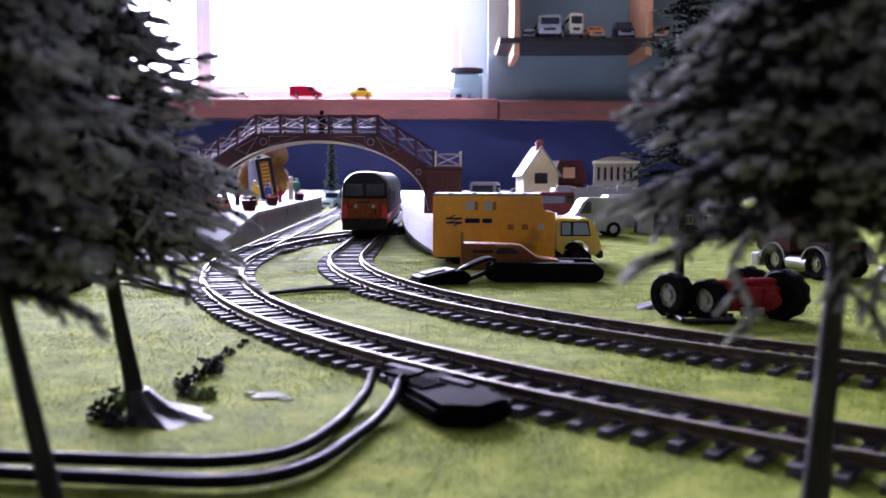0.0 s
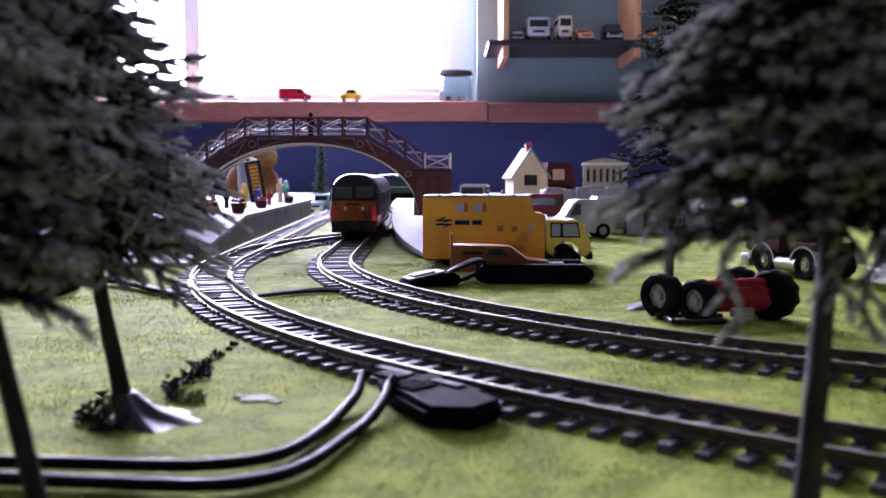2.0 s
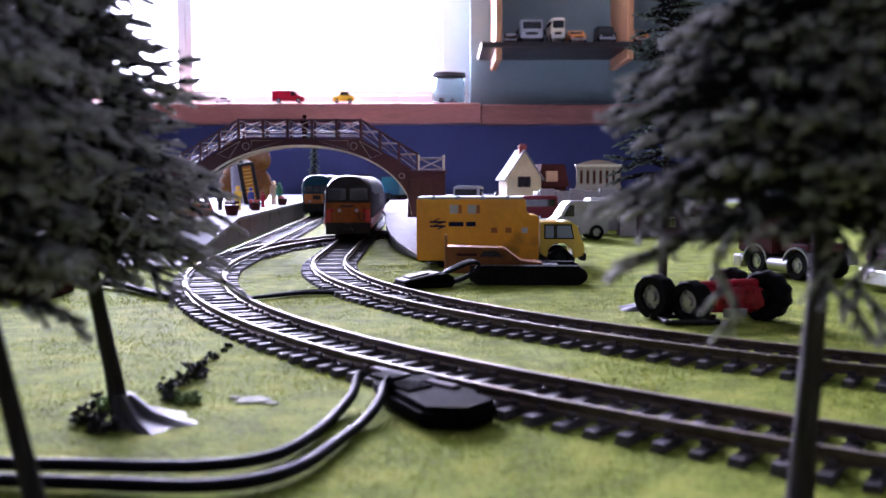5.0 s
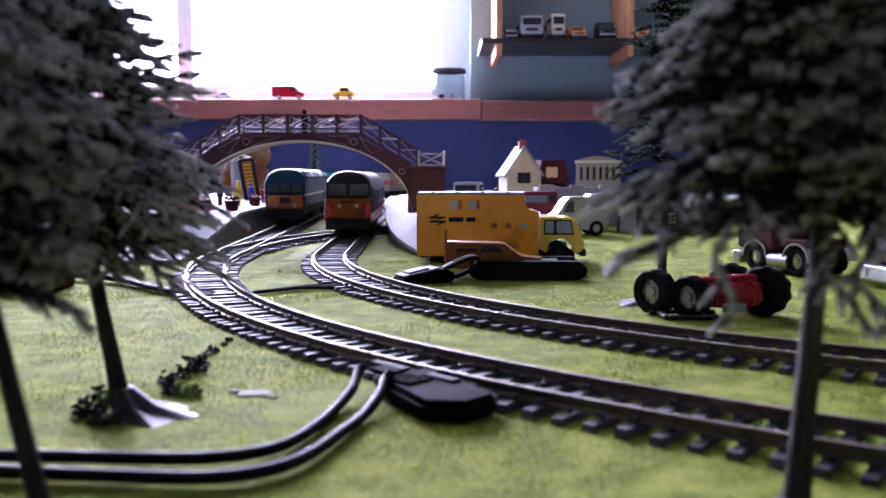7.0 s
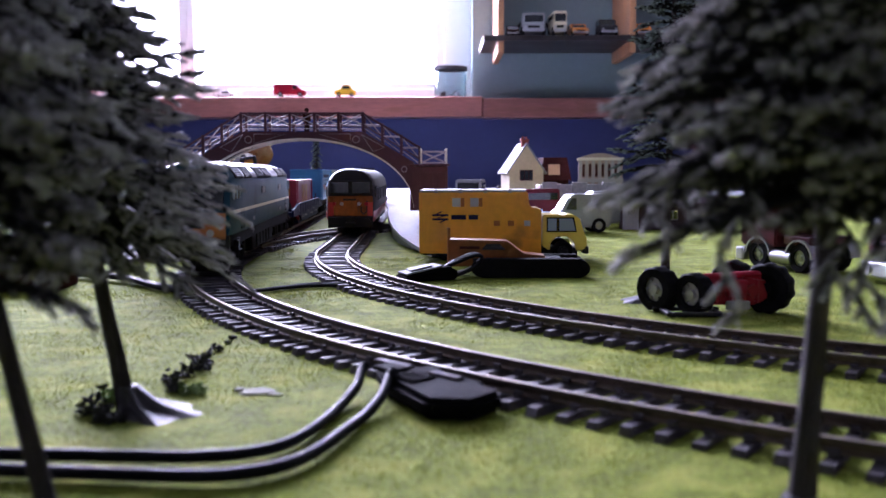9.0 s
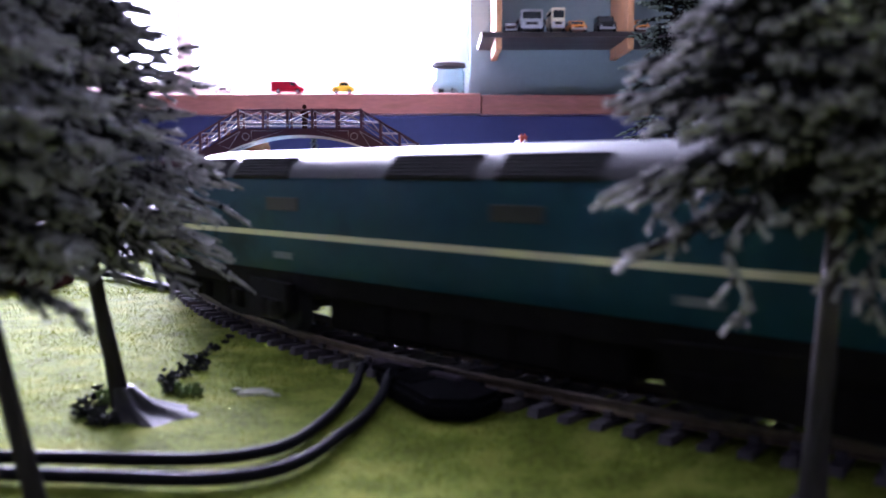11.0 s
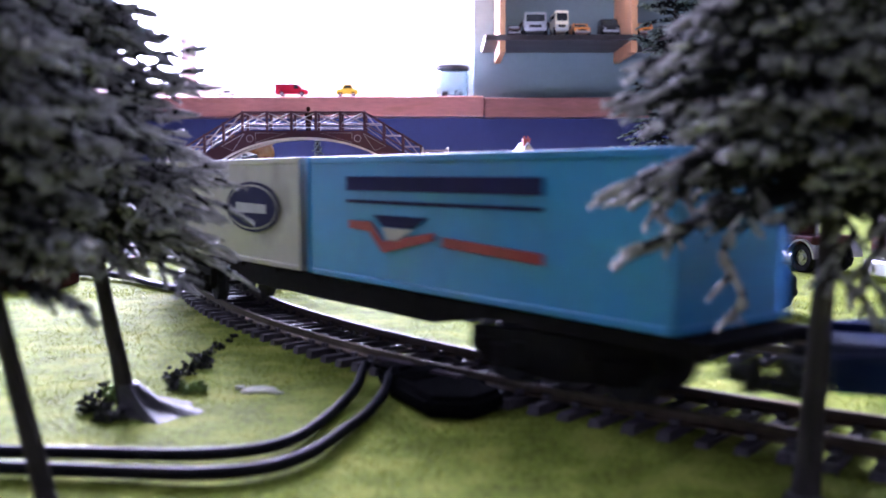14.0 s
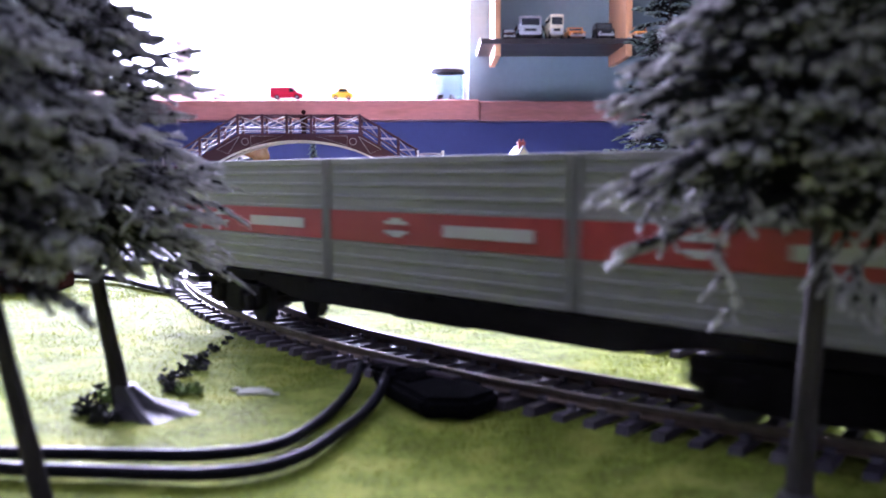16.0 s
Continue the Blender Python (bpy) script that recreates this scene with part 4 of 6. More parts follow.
def cargo():
    c = container("dark red container with plain gold letter shapes", 110.0, 31.0, M_REDBOX, W=14.8)
    side_marks(c, "gold_shape", M_GOLD, [(-26, -21.5, 10, 27), (-18, -4, 10, 27), (1, 18, 10, 27), (33, 36, 12, 25)], W=14.8)
    for e in (-1, 1):
        for x0, x1, z0, z1 in ((-9, -7, 19, 26), (-5.5, -0.5, 19, 26), (1, 7, 19, 26), (-8, 6, 14.6, 16.6)):
            part("gold_bar", box(B(), x0, x1, e * 55.15 - 0.1, e * 55.15 + 0.1, z0, z1), M_GOLD, c)
    CARGO.append((c, "low", 0.021, 6.2 / 1000))
    c = container("sky blue container with navy bars and red chevron shapes", 120.0, 30.6, M_SKYBLUE, ribs=0)
    side_marks(c, "navy_bar", M_NAVYINK, [(-40, 30, 22.2, 25.6), (-40, 30, 19.2, 20.0)])
    for s in (-1, 1):
        for nm, mt, pts in (("navy_flash", M_NAVYINK, [(-28, 16.6), (-6, 16.6), (-12, 14.0), (-24, 14.0)]),
                            ("white_flash", M_WHITE, [(-24, 13.8), (-12, 13.8), (-18, 10.8), (-22, 10.8)]),
                            ("red_flash", M_REDBAND, [(-39, 15.0), (-29, 15.0), (-24, 10.6), (-4, 13.6), (-4, 11.8), (-24, 7.8), (-30, 12.6), (-39, 13.0)]),
                            ("red_bar", M_REDBAND, [(-1, 12.8), (30, 11.4), (30, 9.2), (-1, 10.6)])):
            bm = prism(B(), [(u * s, v) for u, v in pts], s * 15.75, s * 15.95, "x")
            part(nm, bm, mt, c)
    CARGO.append((c, "flat_b", 0.0575, 15.4 / 1000))
    c = container("off-white container with a plain dark oval", 111.0, 30.6, M_WHITEBOX)
    for s in (-1, 1):
        for r1, r2, mt, nm, off in ((17.6, 7.4, M_NAVYINK, "oval", 0.25), (16.7, 6.6, M_WHITEBOX, "oval_line", 0.33), (16.1, 6.1, M_NAVYINK, "oval_field", 0.41)):
            pts = [(26 + r1 * math.cos(k * math.pi / 16), 16.5 + r2 * math.sin(k * math.pi / 16)) for k in range(32)]
            part(nm, prism(B(), pts, s * 15.6, s * (15.6 + off), "x"), mt, c)
        part("oval_bar", prism(B(), [(16, 14.8), (36, 14.8), (36, 17.4), (16, 17.8)], s * 15.6, s * 16.1, "x"), M_LILAC, c)
    CARGO.append((c, "flat_b", -0.0630, 15.4 / 1000))
    for k in range(3):
        c = container("grey ribbed container with a broad red band", 77.0, 30.6, M_GREYBOX, ribs=9, W=14.6, band=(10.4, 17.8))
        side_marks(c, "white_arrow_shape", M_WHITE, [(-16, -8, 15.0, 15.8), (-16, -8, 12.8, 13.6), (-14, -10, 15.8, 16.5), (-14, -10, 12.1, 12.8)], W=14.6, lift=0.45)
        side_marks(c, "white_bar", M_WHITE, [(4, 30, 12.8, 15.4)], W=14.6, lift=0.45)
        CARGO.append((c, "flat_c", 0.0805 - k * 0.0788, 15.4 / 1000))


cargo()

# ---- trees ----
def fir(label, base, height, lean, crown_from, radius, count, seed, material=None, foot=None, twig=1.5, trunk_r=2.3, droop=0.55, spikes=11, low=0.5,
        skirt=None, slim=0.9, lift=(-0.05, 0.3), toe=(2.5, 0), sprigs=(), dark=0.6, fibre=0.13, trim=0.0):
    """A model fir: bare trunk, wire branches with side twigs, all flocked with short fibres."""
    rnd = random.Random(seed)
    rng = np.random.default_rng(seed)
    t = thing("fir_tree", pose(*base), label, "tree", "model fir trees")
    H = height
    tip = Vector((lean[0], lean[1], H))

    def axis(u):
        return Vector((tip.x * u, tip.y * u, H * u))
    bm = B()
    rings = 26
    prev = None
    for i in range(rings + 1):
        u = i / rings
        c = axis(u)
        rr = trunk_r * (1 - 0.75 * u) * (1 + 0.25 * math.exp(-u * 18))
        row = []
        for k in range(10):
            a = k * math.pi / 5
            r = rr * (1 + 0.14 * noise.noise(Vector((math.cos(a) * 1.5, math.sin(a) * 1.5, i * 0.7 + seed))))
            row.append(bm.verts.new((c.x + r * math.cos(a), c.y + r * math.sin(a), c.z)))
        if prev:
            for k in range(10):
                bm.faces.new((prev[k], prev[(k + 1) % 10], row[(k + 1) % 10], row[k]))
        prev = row
    part("trunk", bm, M_BARK, t, "bare dark brown trunk", smooth=True)
    verts, faces, pale_faces = [], [], []
    fibres, pale_fibres = [], []

    def fuzzy(path, r0, r1, spike, edge):
        """One flocked wire: a thin uneven core and fibres all round it, frosted paler towards the tip and on top, its
        inner part coloured dark for the crown's shade.
        """
        n = 5
        start = len(verts)
        last = len(path) - 1
        for i, p in enumerate(path):
            u = i / last
            d = (path[min(i + 1, last)] - path[max(i - 1, 0)]).normalized()
            q = d.to_track_quat("Z", "Y")
            r = (r0 + (r1 - r0) * u) * rnd.uniform(0.8, 1.2) * (0.5 if i == last else 1.0)
            for k in range(n):
                a = k * 2 * math.pi / n + i * 0.4
                rk = 0.55 * r * (0.8 + 0.45 * rnd.random())
                verts.append(p + q @ Vector((rk * math.cos(a), rk * math.sin(a), 0)))
            m = np.array(q.to_matrix())
            dv = np.array(d)
            step = (path[min(i + 1, last)] - p).length
            a = rng.uniform(0, 6.283, spike)
            side = np.stack([-np.sin(a), np.cos(a), np.zeros(spike)], 1) @ m.T
            outw = np.stack([np.cos(a), np.sin(a), np.zeros(spike)], 1) @ m.T
            root = np.array(p) + dv * (rng.uniform(0, 1, spike) * step)[:, None] + outw * r * 0.3
            ln = (r * rng.uniform(0.7, 1.3, spike))[:, None]
            end = root + (outw * 0.8 + dv * rng.uniform(0.3, 0.9, (spike, 1))) * ln
            w = side * fibre
            fibres.append(np.stack([root + w, root - w, end], 1))
            pale_fibres.append((u + rng.uniform(-0.25, 0.25, spike) + 0.3 * outw[:, 2] > edge).astype(int))
        for i in range(last):
            for k in range(n):
                a, b = start + i * n + k, start + i * n + (k + 1) % n
                faces.append((a, b, b + n, a + n))
                pale_faces.append(int((i + 0.5) / last + rnd.uniform(-0.12, 0.12) > edge))
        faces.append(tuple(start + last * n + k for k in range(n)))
        pale_faces.append(1)

    drops = skirt[2] if skirt else 0
    for i in range(count + drops):
        u = crown_from + (1 - crown_from) * ((i + 0.5) / count) ** 0.92
        az = i * 2.399 + rnd.uniform(-0.4, 0.4)
        w = (u - crown_from) / (1 - crown_from)
        taper = (min(1.0, low + (1 - low) * w / 0.14)) * ((1 - min(w, 1.0)) ** slim * 0.9 + 0.1)
        ln = radius * taper * rnd.uniform(0.72, 1.12)
        if i >= count:
            u = skirt[0] / H + (crown_from * 1.15 - skirt[0] / H) * (i - count + 0.5) / drops
            ln = skirt[1] * rnd.uniform(0.6, 1.15)
        o = axis(u)
        d = Vector((math.cos(az), math.sin(az), 0))
        ln *= 1 - trim * max(0.0, -d.y)
        side = Vector((-d.y, d.x, 0))
        bend = rnd.uniform(-0.25, 0.25)
        up = rnd.uniform(*lift)
        sag = droop * rnd.uniform(0.8, 1.35)
        if i >= count:
            up, sag = rnd.uniform(-0.15, 0.15), rnd.uniform(*skirt[3])
        steps = 12
        path = []
        for k in range(steps + 1):
            w = k / steps
            path.append(o + d * ln * w + side * ln * bend * w * w + Vector((0, 0, ln * (up * w - sag * w * w)))
                        + Vector((rnd.uniform(-1, 1), rnd.uniform(-1, 1), rnd.uniform(-1, 1))) * 0.35)
        # Painted inner shade up to dark along the branch, frosted flock beyond.
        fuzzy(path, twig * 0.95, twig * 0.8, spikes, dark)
        for j in range(9):
            w = 0.2 + 0.085 * j
            k = int(w * steps)
            sgn = 1 if j % 2 else -1
            tl = ln * rnd.uniform(0.22, 0.38) * (1.15 - w * 0.5)
            td = (d * 0.85 + side * sgn * rnd.uniform(0.4, 0.8) + Vector((0, 0, up * 0.8 + rnd.uniform(-0.35, 0.12)))).normalized()
            tp = [path[k] + td * tl * v / 5 + Vector((0, 0, tl * (0.18 * (v / 5) ** 3 - 0.36 * (v / 5) ** 2))) for v in range(6)]
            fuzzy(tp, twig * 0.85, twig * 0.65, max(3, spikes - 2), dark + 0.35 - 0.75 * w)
    for a, b in sprigs:
        a, b = Vector(a), Vector(b)
        path = [a.lerp(b, k / 10) + Vector((1.2 * math.sin(k * 0.9), 0.8 * math.cos(k * 1.1), 0)) for k in range(11)]
        fuzzy(path, twig * 0.6, twig * 0.7, spikes, 0.35)
        for k in range(1, 10):
            g = rnd.uniform(0, 6.283)
            td = Vector((0.6 * math.cos(g), 0.6 * math.sin(g), -0.7))
            tl = rnd.uniform(2.5, 5.0)
            fuzzy([path[k] + td * tl * v / 4 for v in range(5)], twig * 0.55, twig * 0.45, spikes, 0.3)
    fib = np.concatenate(fibres).reshape(-1, 3)
    v0 = len(verts)
    count3 = len(fib) // 3
    me = bpy.data.meshes.new("crown")
    me.from_pydata([v * 0.001 for v in verts] + (fib * 0.001).tolist(), [], faces + (np.arange(count3 * 3).reshape(-1, 3) + v0).tolist())
    me.materials.append(M_FIRSHADED)
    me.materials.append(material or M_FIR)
    me.polygons.foreach_set("material_index", pale_faces + np.concatenate(pale_fibres).tolist())
    ob = new("crown", me)
    ob.parent = t
    ob["label"] = "drooping flocked grey-green branches"
    if foot:
        bm = B()
        n = 24
        ox, oy = toe
        rim, mid = [], []
        for k in range(n):
            a = k * 2 * math.pi / n
            w = 1 + 0.18 * math.cos(5 * a + 0.4)
            rim.append(bm.verts.new((ox + foot * w * math.cos(a), oy + foot * w * math.sin(a), 0.25)))
            mid.append(bm.verts.new((ox * 0.4 + foot * 0.45 * w * math.cos(a), oy * 0.4 + foot * 0.45 * w * math.sin(a), 1.9 + 0.6 * math.cos(5 * a + 0.4))))
        top = [bm.verts.new((trunk_r * 1.2 * math.cos(k * 2 * math.pi / n), trunk_r * 1.2 * math.sin(k * 2 * math.pi / n), 5.5)) for k in range(n)]
        for lo, hi in ((rim, mid), (mid, top)):
            for k in range(n):
                bm.faces.new((lo[k], lo[(k + 1) % n], hi[(k + 1) % n], hi[k]))
        bm.faces.new(top)
        bm.faces.new(rim[::-1])
        part("foot", bm, M_BASE, t, "splayed grey plastic root foot", smooth=True)
    return t


def trees():
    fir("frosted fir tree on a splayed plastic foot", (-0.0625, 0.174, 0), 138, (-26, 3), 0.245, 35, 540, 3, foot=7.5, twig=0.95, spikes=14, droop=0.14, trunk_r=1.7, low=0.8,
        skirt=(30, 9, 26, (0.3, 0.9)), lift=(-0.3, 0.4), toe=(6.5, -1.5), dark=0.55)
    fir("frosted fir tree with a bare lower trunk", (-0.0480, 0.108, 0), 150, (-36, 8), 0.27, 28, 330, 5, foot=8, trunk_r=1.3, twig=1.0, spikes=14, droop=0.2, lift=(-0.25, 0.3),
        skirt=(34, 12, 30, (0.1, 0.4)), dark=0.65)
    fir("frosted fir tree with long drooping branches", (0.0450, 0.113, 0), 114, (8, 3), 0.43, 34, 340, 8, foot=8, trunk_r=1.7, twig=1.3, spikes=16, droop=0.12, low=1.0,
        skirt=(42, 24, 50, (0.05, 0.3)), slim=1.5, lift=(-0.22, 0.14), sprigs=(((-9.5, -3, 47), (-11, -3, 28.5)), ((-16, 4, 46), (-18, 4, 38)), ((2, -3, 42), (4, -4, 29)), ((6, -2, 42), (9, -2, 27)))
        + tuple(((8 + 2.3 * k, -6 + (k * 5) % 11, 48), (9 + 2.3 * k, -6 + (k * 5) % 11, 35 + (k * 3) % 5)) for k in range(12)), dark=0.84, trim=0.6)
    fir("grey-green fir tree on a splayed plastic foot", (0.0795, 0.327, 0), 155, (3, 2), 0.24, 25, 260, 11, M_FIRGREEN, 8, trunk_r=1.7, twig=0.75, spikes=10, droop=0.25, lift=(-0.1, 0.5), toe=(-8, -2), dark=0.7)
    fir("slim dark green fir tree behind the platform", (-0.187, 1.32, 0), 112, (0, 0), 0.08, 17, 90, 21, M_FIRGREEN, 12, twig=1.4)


trees()

# ---- toys and odds on the grass ----
def wheel(parent, x, y, z, r, w, axis="y", hub=M_HUB, name="wheel"):
    """A tyre with a dished hub, turning on the y axis."""
    k = new(name)
    k.parent = parent
    k.location = (x * 0.001, y * 0.001, z * 0.001)
    bm = B()
    n = 44 if r > 6.5 else 28
    prof = [(r * 0.55, -w / 2), (r * 0.9, -w / 2), (r, -w * 0.36), (r, w * 0.36), (r * 0.9, w / 2), (r * 0.55, w / 2)]

    def knob(i, a):
        return 0.94 if r > 6.5 and a > r * 0.95 and i % 4 < 2 else 1.0
    rings = [[bm.verts.new((a * knob(i, a) * math.cos(i * 2 * math.pi / n), b, a * knob(i, a) * math.sin(i * 2 * math.pi / n))) for a, b in prof] for i in range(n)]
    for i in range(n):
        p, q = rings[i], rings[(i + 1) % n]
        for j in range(len(prof)):
            bm.faces.new((p[j], p[(j + 1) % len(prof)], q[(j + 1) % len(prof)], q[j]))
    bmesh.ops.recalc_face_normals(bm, faces=bm.faces)
    part("tyre", bm, M_RUBBER, k, "", smooth=True)
    bm = rod(B(), (0, -w * 0.22, 0), (0, w * 0.22, 0), r * 0.56, n=24)
    rod(bm, (0, -w * 0.42, 0), (0, w * 0.42, 0), r * 0.22, n=12)
    for i in range(6):
        a = i * math.pi / 3
        rod(bm, (r * 0.42 * math.cos(a), -w * 0.36, r * 0.42 * math.sin(a)), (r * 0.42 * math.cos(a), w * 0.36, r * 0.42 * math.sin(a)), r * 0.06, n=6)
    part("rim", bm, hub, k, "", smooth=True)
    return k


def yellow_van():
    t = thing("delivery_lorry", pose(-0.0140, 0.478, 0.0, 0, 0, -2), "yellow box-bodied toy lorry with dark lettering bars", "lorry")
    # x ahead, y across; near side at y = 0
    D = 30
    bm = B()
    prism(bm, [(0, 4), (64.5, 4), (64.5, 27.2), (63.7, 28.0), (59.6, 28.2), (58.0, 30.2), (57.2, 37.0), (0, 37.0)], 0, D, "y")
    bmesh.ops.bevel(bm, geom=list(bm.edges), offset=0.6, segments=2, affect="EDGES")
    body = part("box_body", bm, M_YELLOW, t, "", smooth=True)
    part("roof_edge", box(B(), 0.4, 56, -0.3, D + 0.3, 36.6, 37.8, 0.4), M_WHITE, t, "pale roof lid")
    for k in range(4):
        part("roof_clip", box(B(), 8 + k * 13, 10 + k * 13, -0.6, 0.2, 36.2, 38.2, 0.2, 1), M_HUB, t)
    marks = B()
    box(marks, 7, 15.5, -0.16, 0.1, 24.0, 25.0)
    box(marks, 7, 15.5, -0.16, 0.1, 21.8, 22.8)
    prism(marks, [(9, 22.8), (10.4, 22.8), (13.6, 24.0), (12.2, 24.0)], -0.16, 0.1, "y")
    prism(marks, [(8.6, 25.0), (10.0, 25.0), (12.5, 26.4), (11.2, 26.4)], -0.16, 0.1, "y")
    prism(marks, [(10.4, 20.6), (11.8, 20.6), (14.2, 21.8), (12.8, 21.8)], -0.16, 0.1, "y")
    part("arrow_emblem", marks, M_NAVYINK, body, "dark plain arrow shapes")
    bm = B()
    for a, b in ((17.0, 24.8), (26.2, 31.2)):
        box(bm, a, b, -0.16, 0.1, 22.2, 24.6)
    part("lettering_bar", bm, M_NAVYINK, body, "dark plain lettering bar")
    for x in (19.5, 29):
        part("side_sticker", box(B(), x - 2, x + 2.4, -0.2, 0.1, 29, 33.5), M_LOCOGREY, body)
        part("side_sticker", box(B(), x + 2.6, x + 4.4, -0.2, 0.1, 29, 33.5), M_ORANGE, body)
    for x in (41, 48.5, 57):
        part("side_sticker", box(B(), x - 1.6, x + 1.6, -0.2, 0.1, 18.8, 21.6), M_LOCOGREY if x > 50 else M_ORANGE, body)
    bm = prism(B(), [(65.2, 8), (65.2, 24.6), (81.5, 24.6), (84.8, 22.5), (87.5, 14), (88.4, 12.6), (88.4, 6.2), (83, 5.5), (82, 10), (78.5, 13.2), (73, 13.2), (69.5, 10), (69, 5.5)], 1.0, D - 1, "y")
    bmesh.ops.bevel(bm, geom=list(bm.edges), offset=0.5, segments=2, affect="EDGES")
    cab = part("cab", bm, M_CABYEL, t, "pale yellow forward cab", smooth=True)
    for a, b in ((68, 72.5), (74, 82.5)):
        part("window_rubber", prism(B(), [(a - 0.7, 15.5), (b + 0.7, 15.5), (b + 0.7 - (1.5 if b > 80 else 0), 23.3), (a - 0.7, 23.3)], 0.8, 1.1, "y"), M_RUBBER, cab)
        part("cab_window", prism(B(), [(a, 16.2), (b, 16.2), (b - (1.5 if b > 80 else 0), 22.6), (a, 22.6)], 0.7, 1.2, "y"), M_GLASSLIT, cab)
    bm = prism(B(), [(83.5, 15.5), (85.7, 22.2), (86.2, 22.0), (87.6, 15.5)], 3, D - 3, "y")
    part("windscreen", bm, M_GLASSLIT, cab)
    part("bumper", box(B(), 86.5, 89.6, 1, D - 1, 4, 8, 0.6), M_BLACK, cab)
    part("chassis", box(B(), 2, 84, 5, D - 5, 3, 7), M_BLACK, t)
    for x in (15, 76):
        for y in (3.5, D - 3.5):
            wheel(t, x, y, 5.4, 5.4, 5, hub=M_BLACK)


yellow_van()


def crawler():
    t = thing("toy_crawler_base", pose(0.012, 0.400, 0, 0, 0, -2), "orange toy digger base on black crawler tracks", "toy digger")
    bm = prism(B(), [(-11.5, 4.5), (33, 4.5), (33, 9.2), (23, 10.2), (15.5, 16), (-11.5, 16.6)], 8, 22, "y")
    bmesh.ops.bevel(bm, geom=list(bm.edges), offset=0.5, segments=2, affect="EDGES")
    part("hull", bm, M_DULLORANGE, t, "dull orange hull", smooth=True)
    part("hull_window", prism(B(), [(4, 12), (15, 12), (12, 14.8), (6, 14.8)], 7.8, 8.2, "y"), M_GLASSDARK, t)
    part("lettering_bar", box(B(), -6, 3, 7.8, 8.2, 12.4, 13.6), M_TERRA, t)
    part("mast", rod(B(), (-11, 9, 6), (-11, 9, 22), 0.7, n=8), M_GOLD, t)
    for y in (0, 22):
        bm = B()
        pts = []
        for k in range(13):
            a = math.pi / 2 + k * math.pi / 12
            pts.append((6.5 + 7.3 * math.cos(a), 4.3 + 4.2 * math.sin(a)))
        for k in range(13):
            a = -math.pi / 2 + k * math.pi / 12
            pts.append((46 + 6.0 * math.cos(a), 4.3 + 4.2 * math.sin(a)))
        prism(bm, pts, y, y + 7, "y")
        for k in range(16):
            x = 4 + k * 2.9
            box(bm, x - 0.8, x + 0.8, y - 0.1, y + 7.1, 7.9, 8.65)
        part("crawler_track", bm, M_RUBBER, t, "black rubber crawler track", smooth=True)
    part("axle_plate", box(B(), 0, 40, 7, 22, 4, 8.2), M_BLACK, t)


crawler()


def point_clip():
    t = thing("power_clip", pose(-0.0080, 0.394, 0.0, 0, 0, 24), "small black and silver track clip with a looped lead", "track clip")
    bm = prism(B(), [(-13, 0.3), (11, 0.3), (12, 3.8), (8, 6.4), (-12, 2.8)], -6.5, 6.5, "y")
    bmesh.ops.bevel(bm, geom=list(bm.edges), offset=0.5, segments=2, affect="EDGES")
    part("case", bm, M_MATTBLACK, t)
    bm = B()
    box(bm, -11, 6, -5.5, 5.5, -0.35, 0.35, 0.2, 1)
    box(bm, -8, 2, -3.5, 3.5, 0.35, 1.1, 0.3, 1)
    bmesh.ops.transform(bm, matrix=Matrix.Translation((-1, 0, 5.4)) @ Matrix.Rotation(radians(-10.5), 4, "Y"), verts=bm.verts)
    part("cover_plate", bm, M_PLATSIDE, t, "worn grey cover plate")
    loop = spline([(6, 2, 4), (12, -2, 7), (20, -6, 10.5), (23, -7, 9.5), (21, -6, 6), (14, -2, 2.0), (6, 3, 1.0)], 8)
    part("lead", tube(B(), loop, 0.9, 8), M_CABLE, t)
    # Second strand is light grey in place of the highlights on the black loop.
    loop = spline([(8, 6, 3), (14, 3, 7.5), (21, -2, 11), (24, -4, 9), (20, 0, 4), (12, 5, 1.4)], 8)
    part("lead", tube(B(), loop, 0.7, 8), M_LOCOGREY, t, "looped lead, coloured pale for the highlights on the loop")


point_clip()


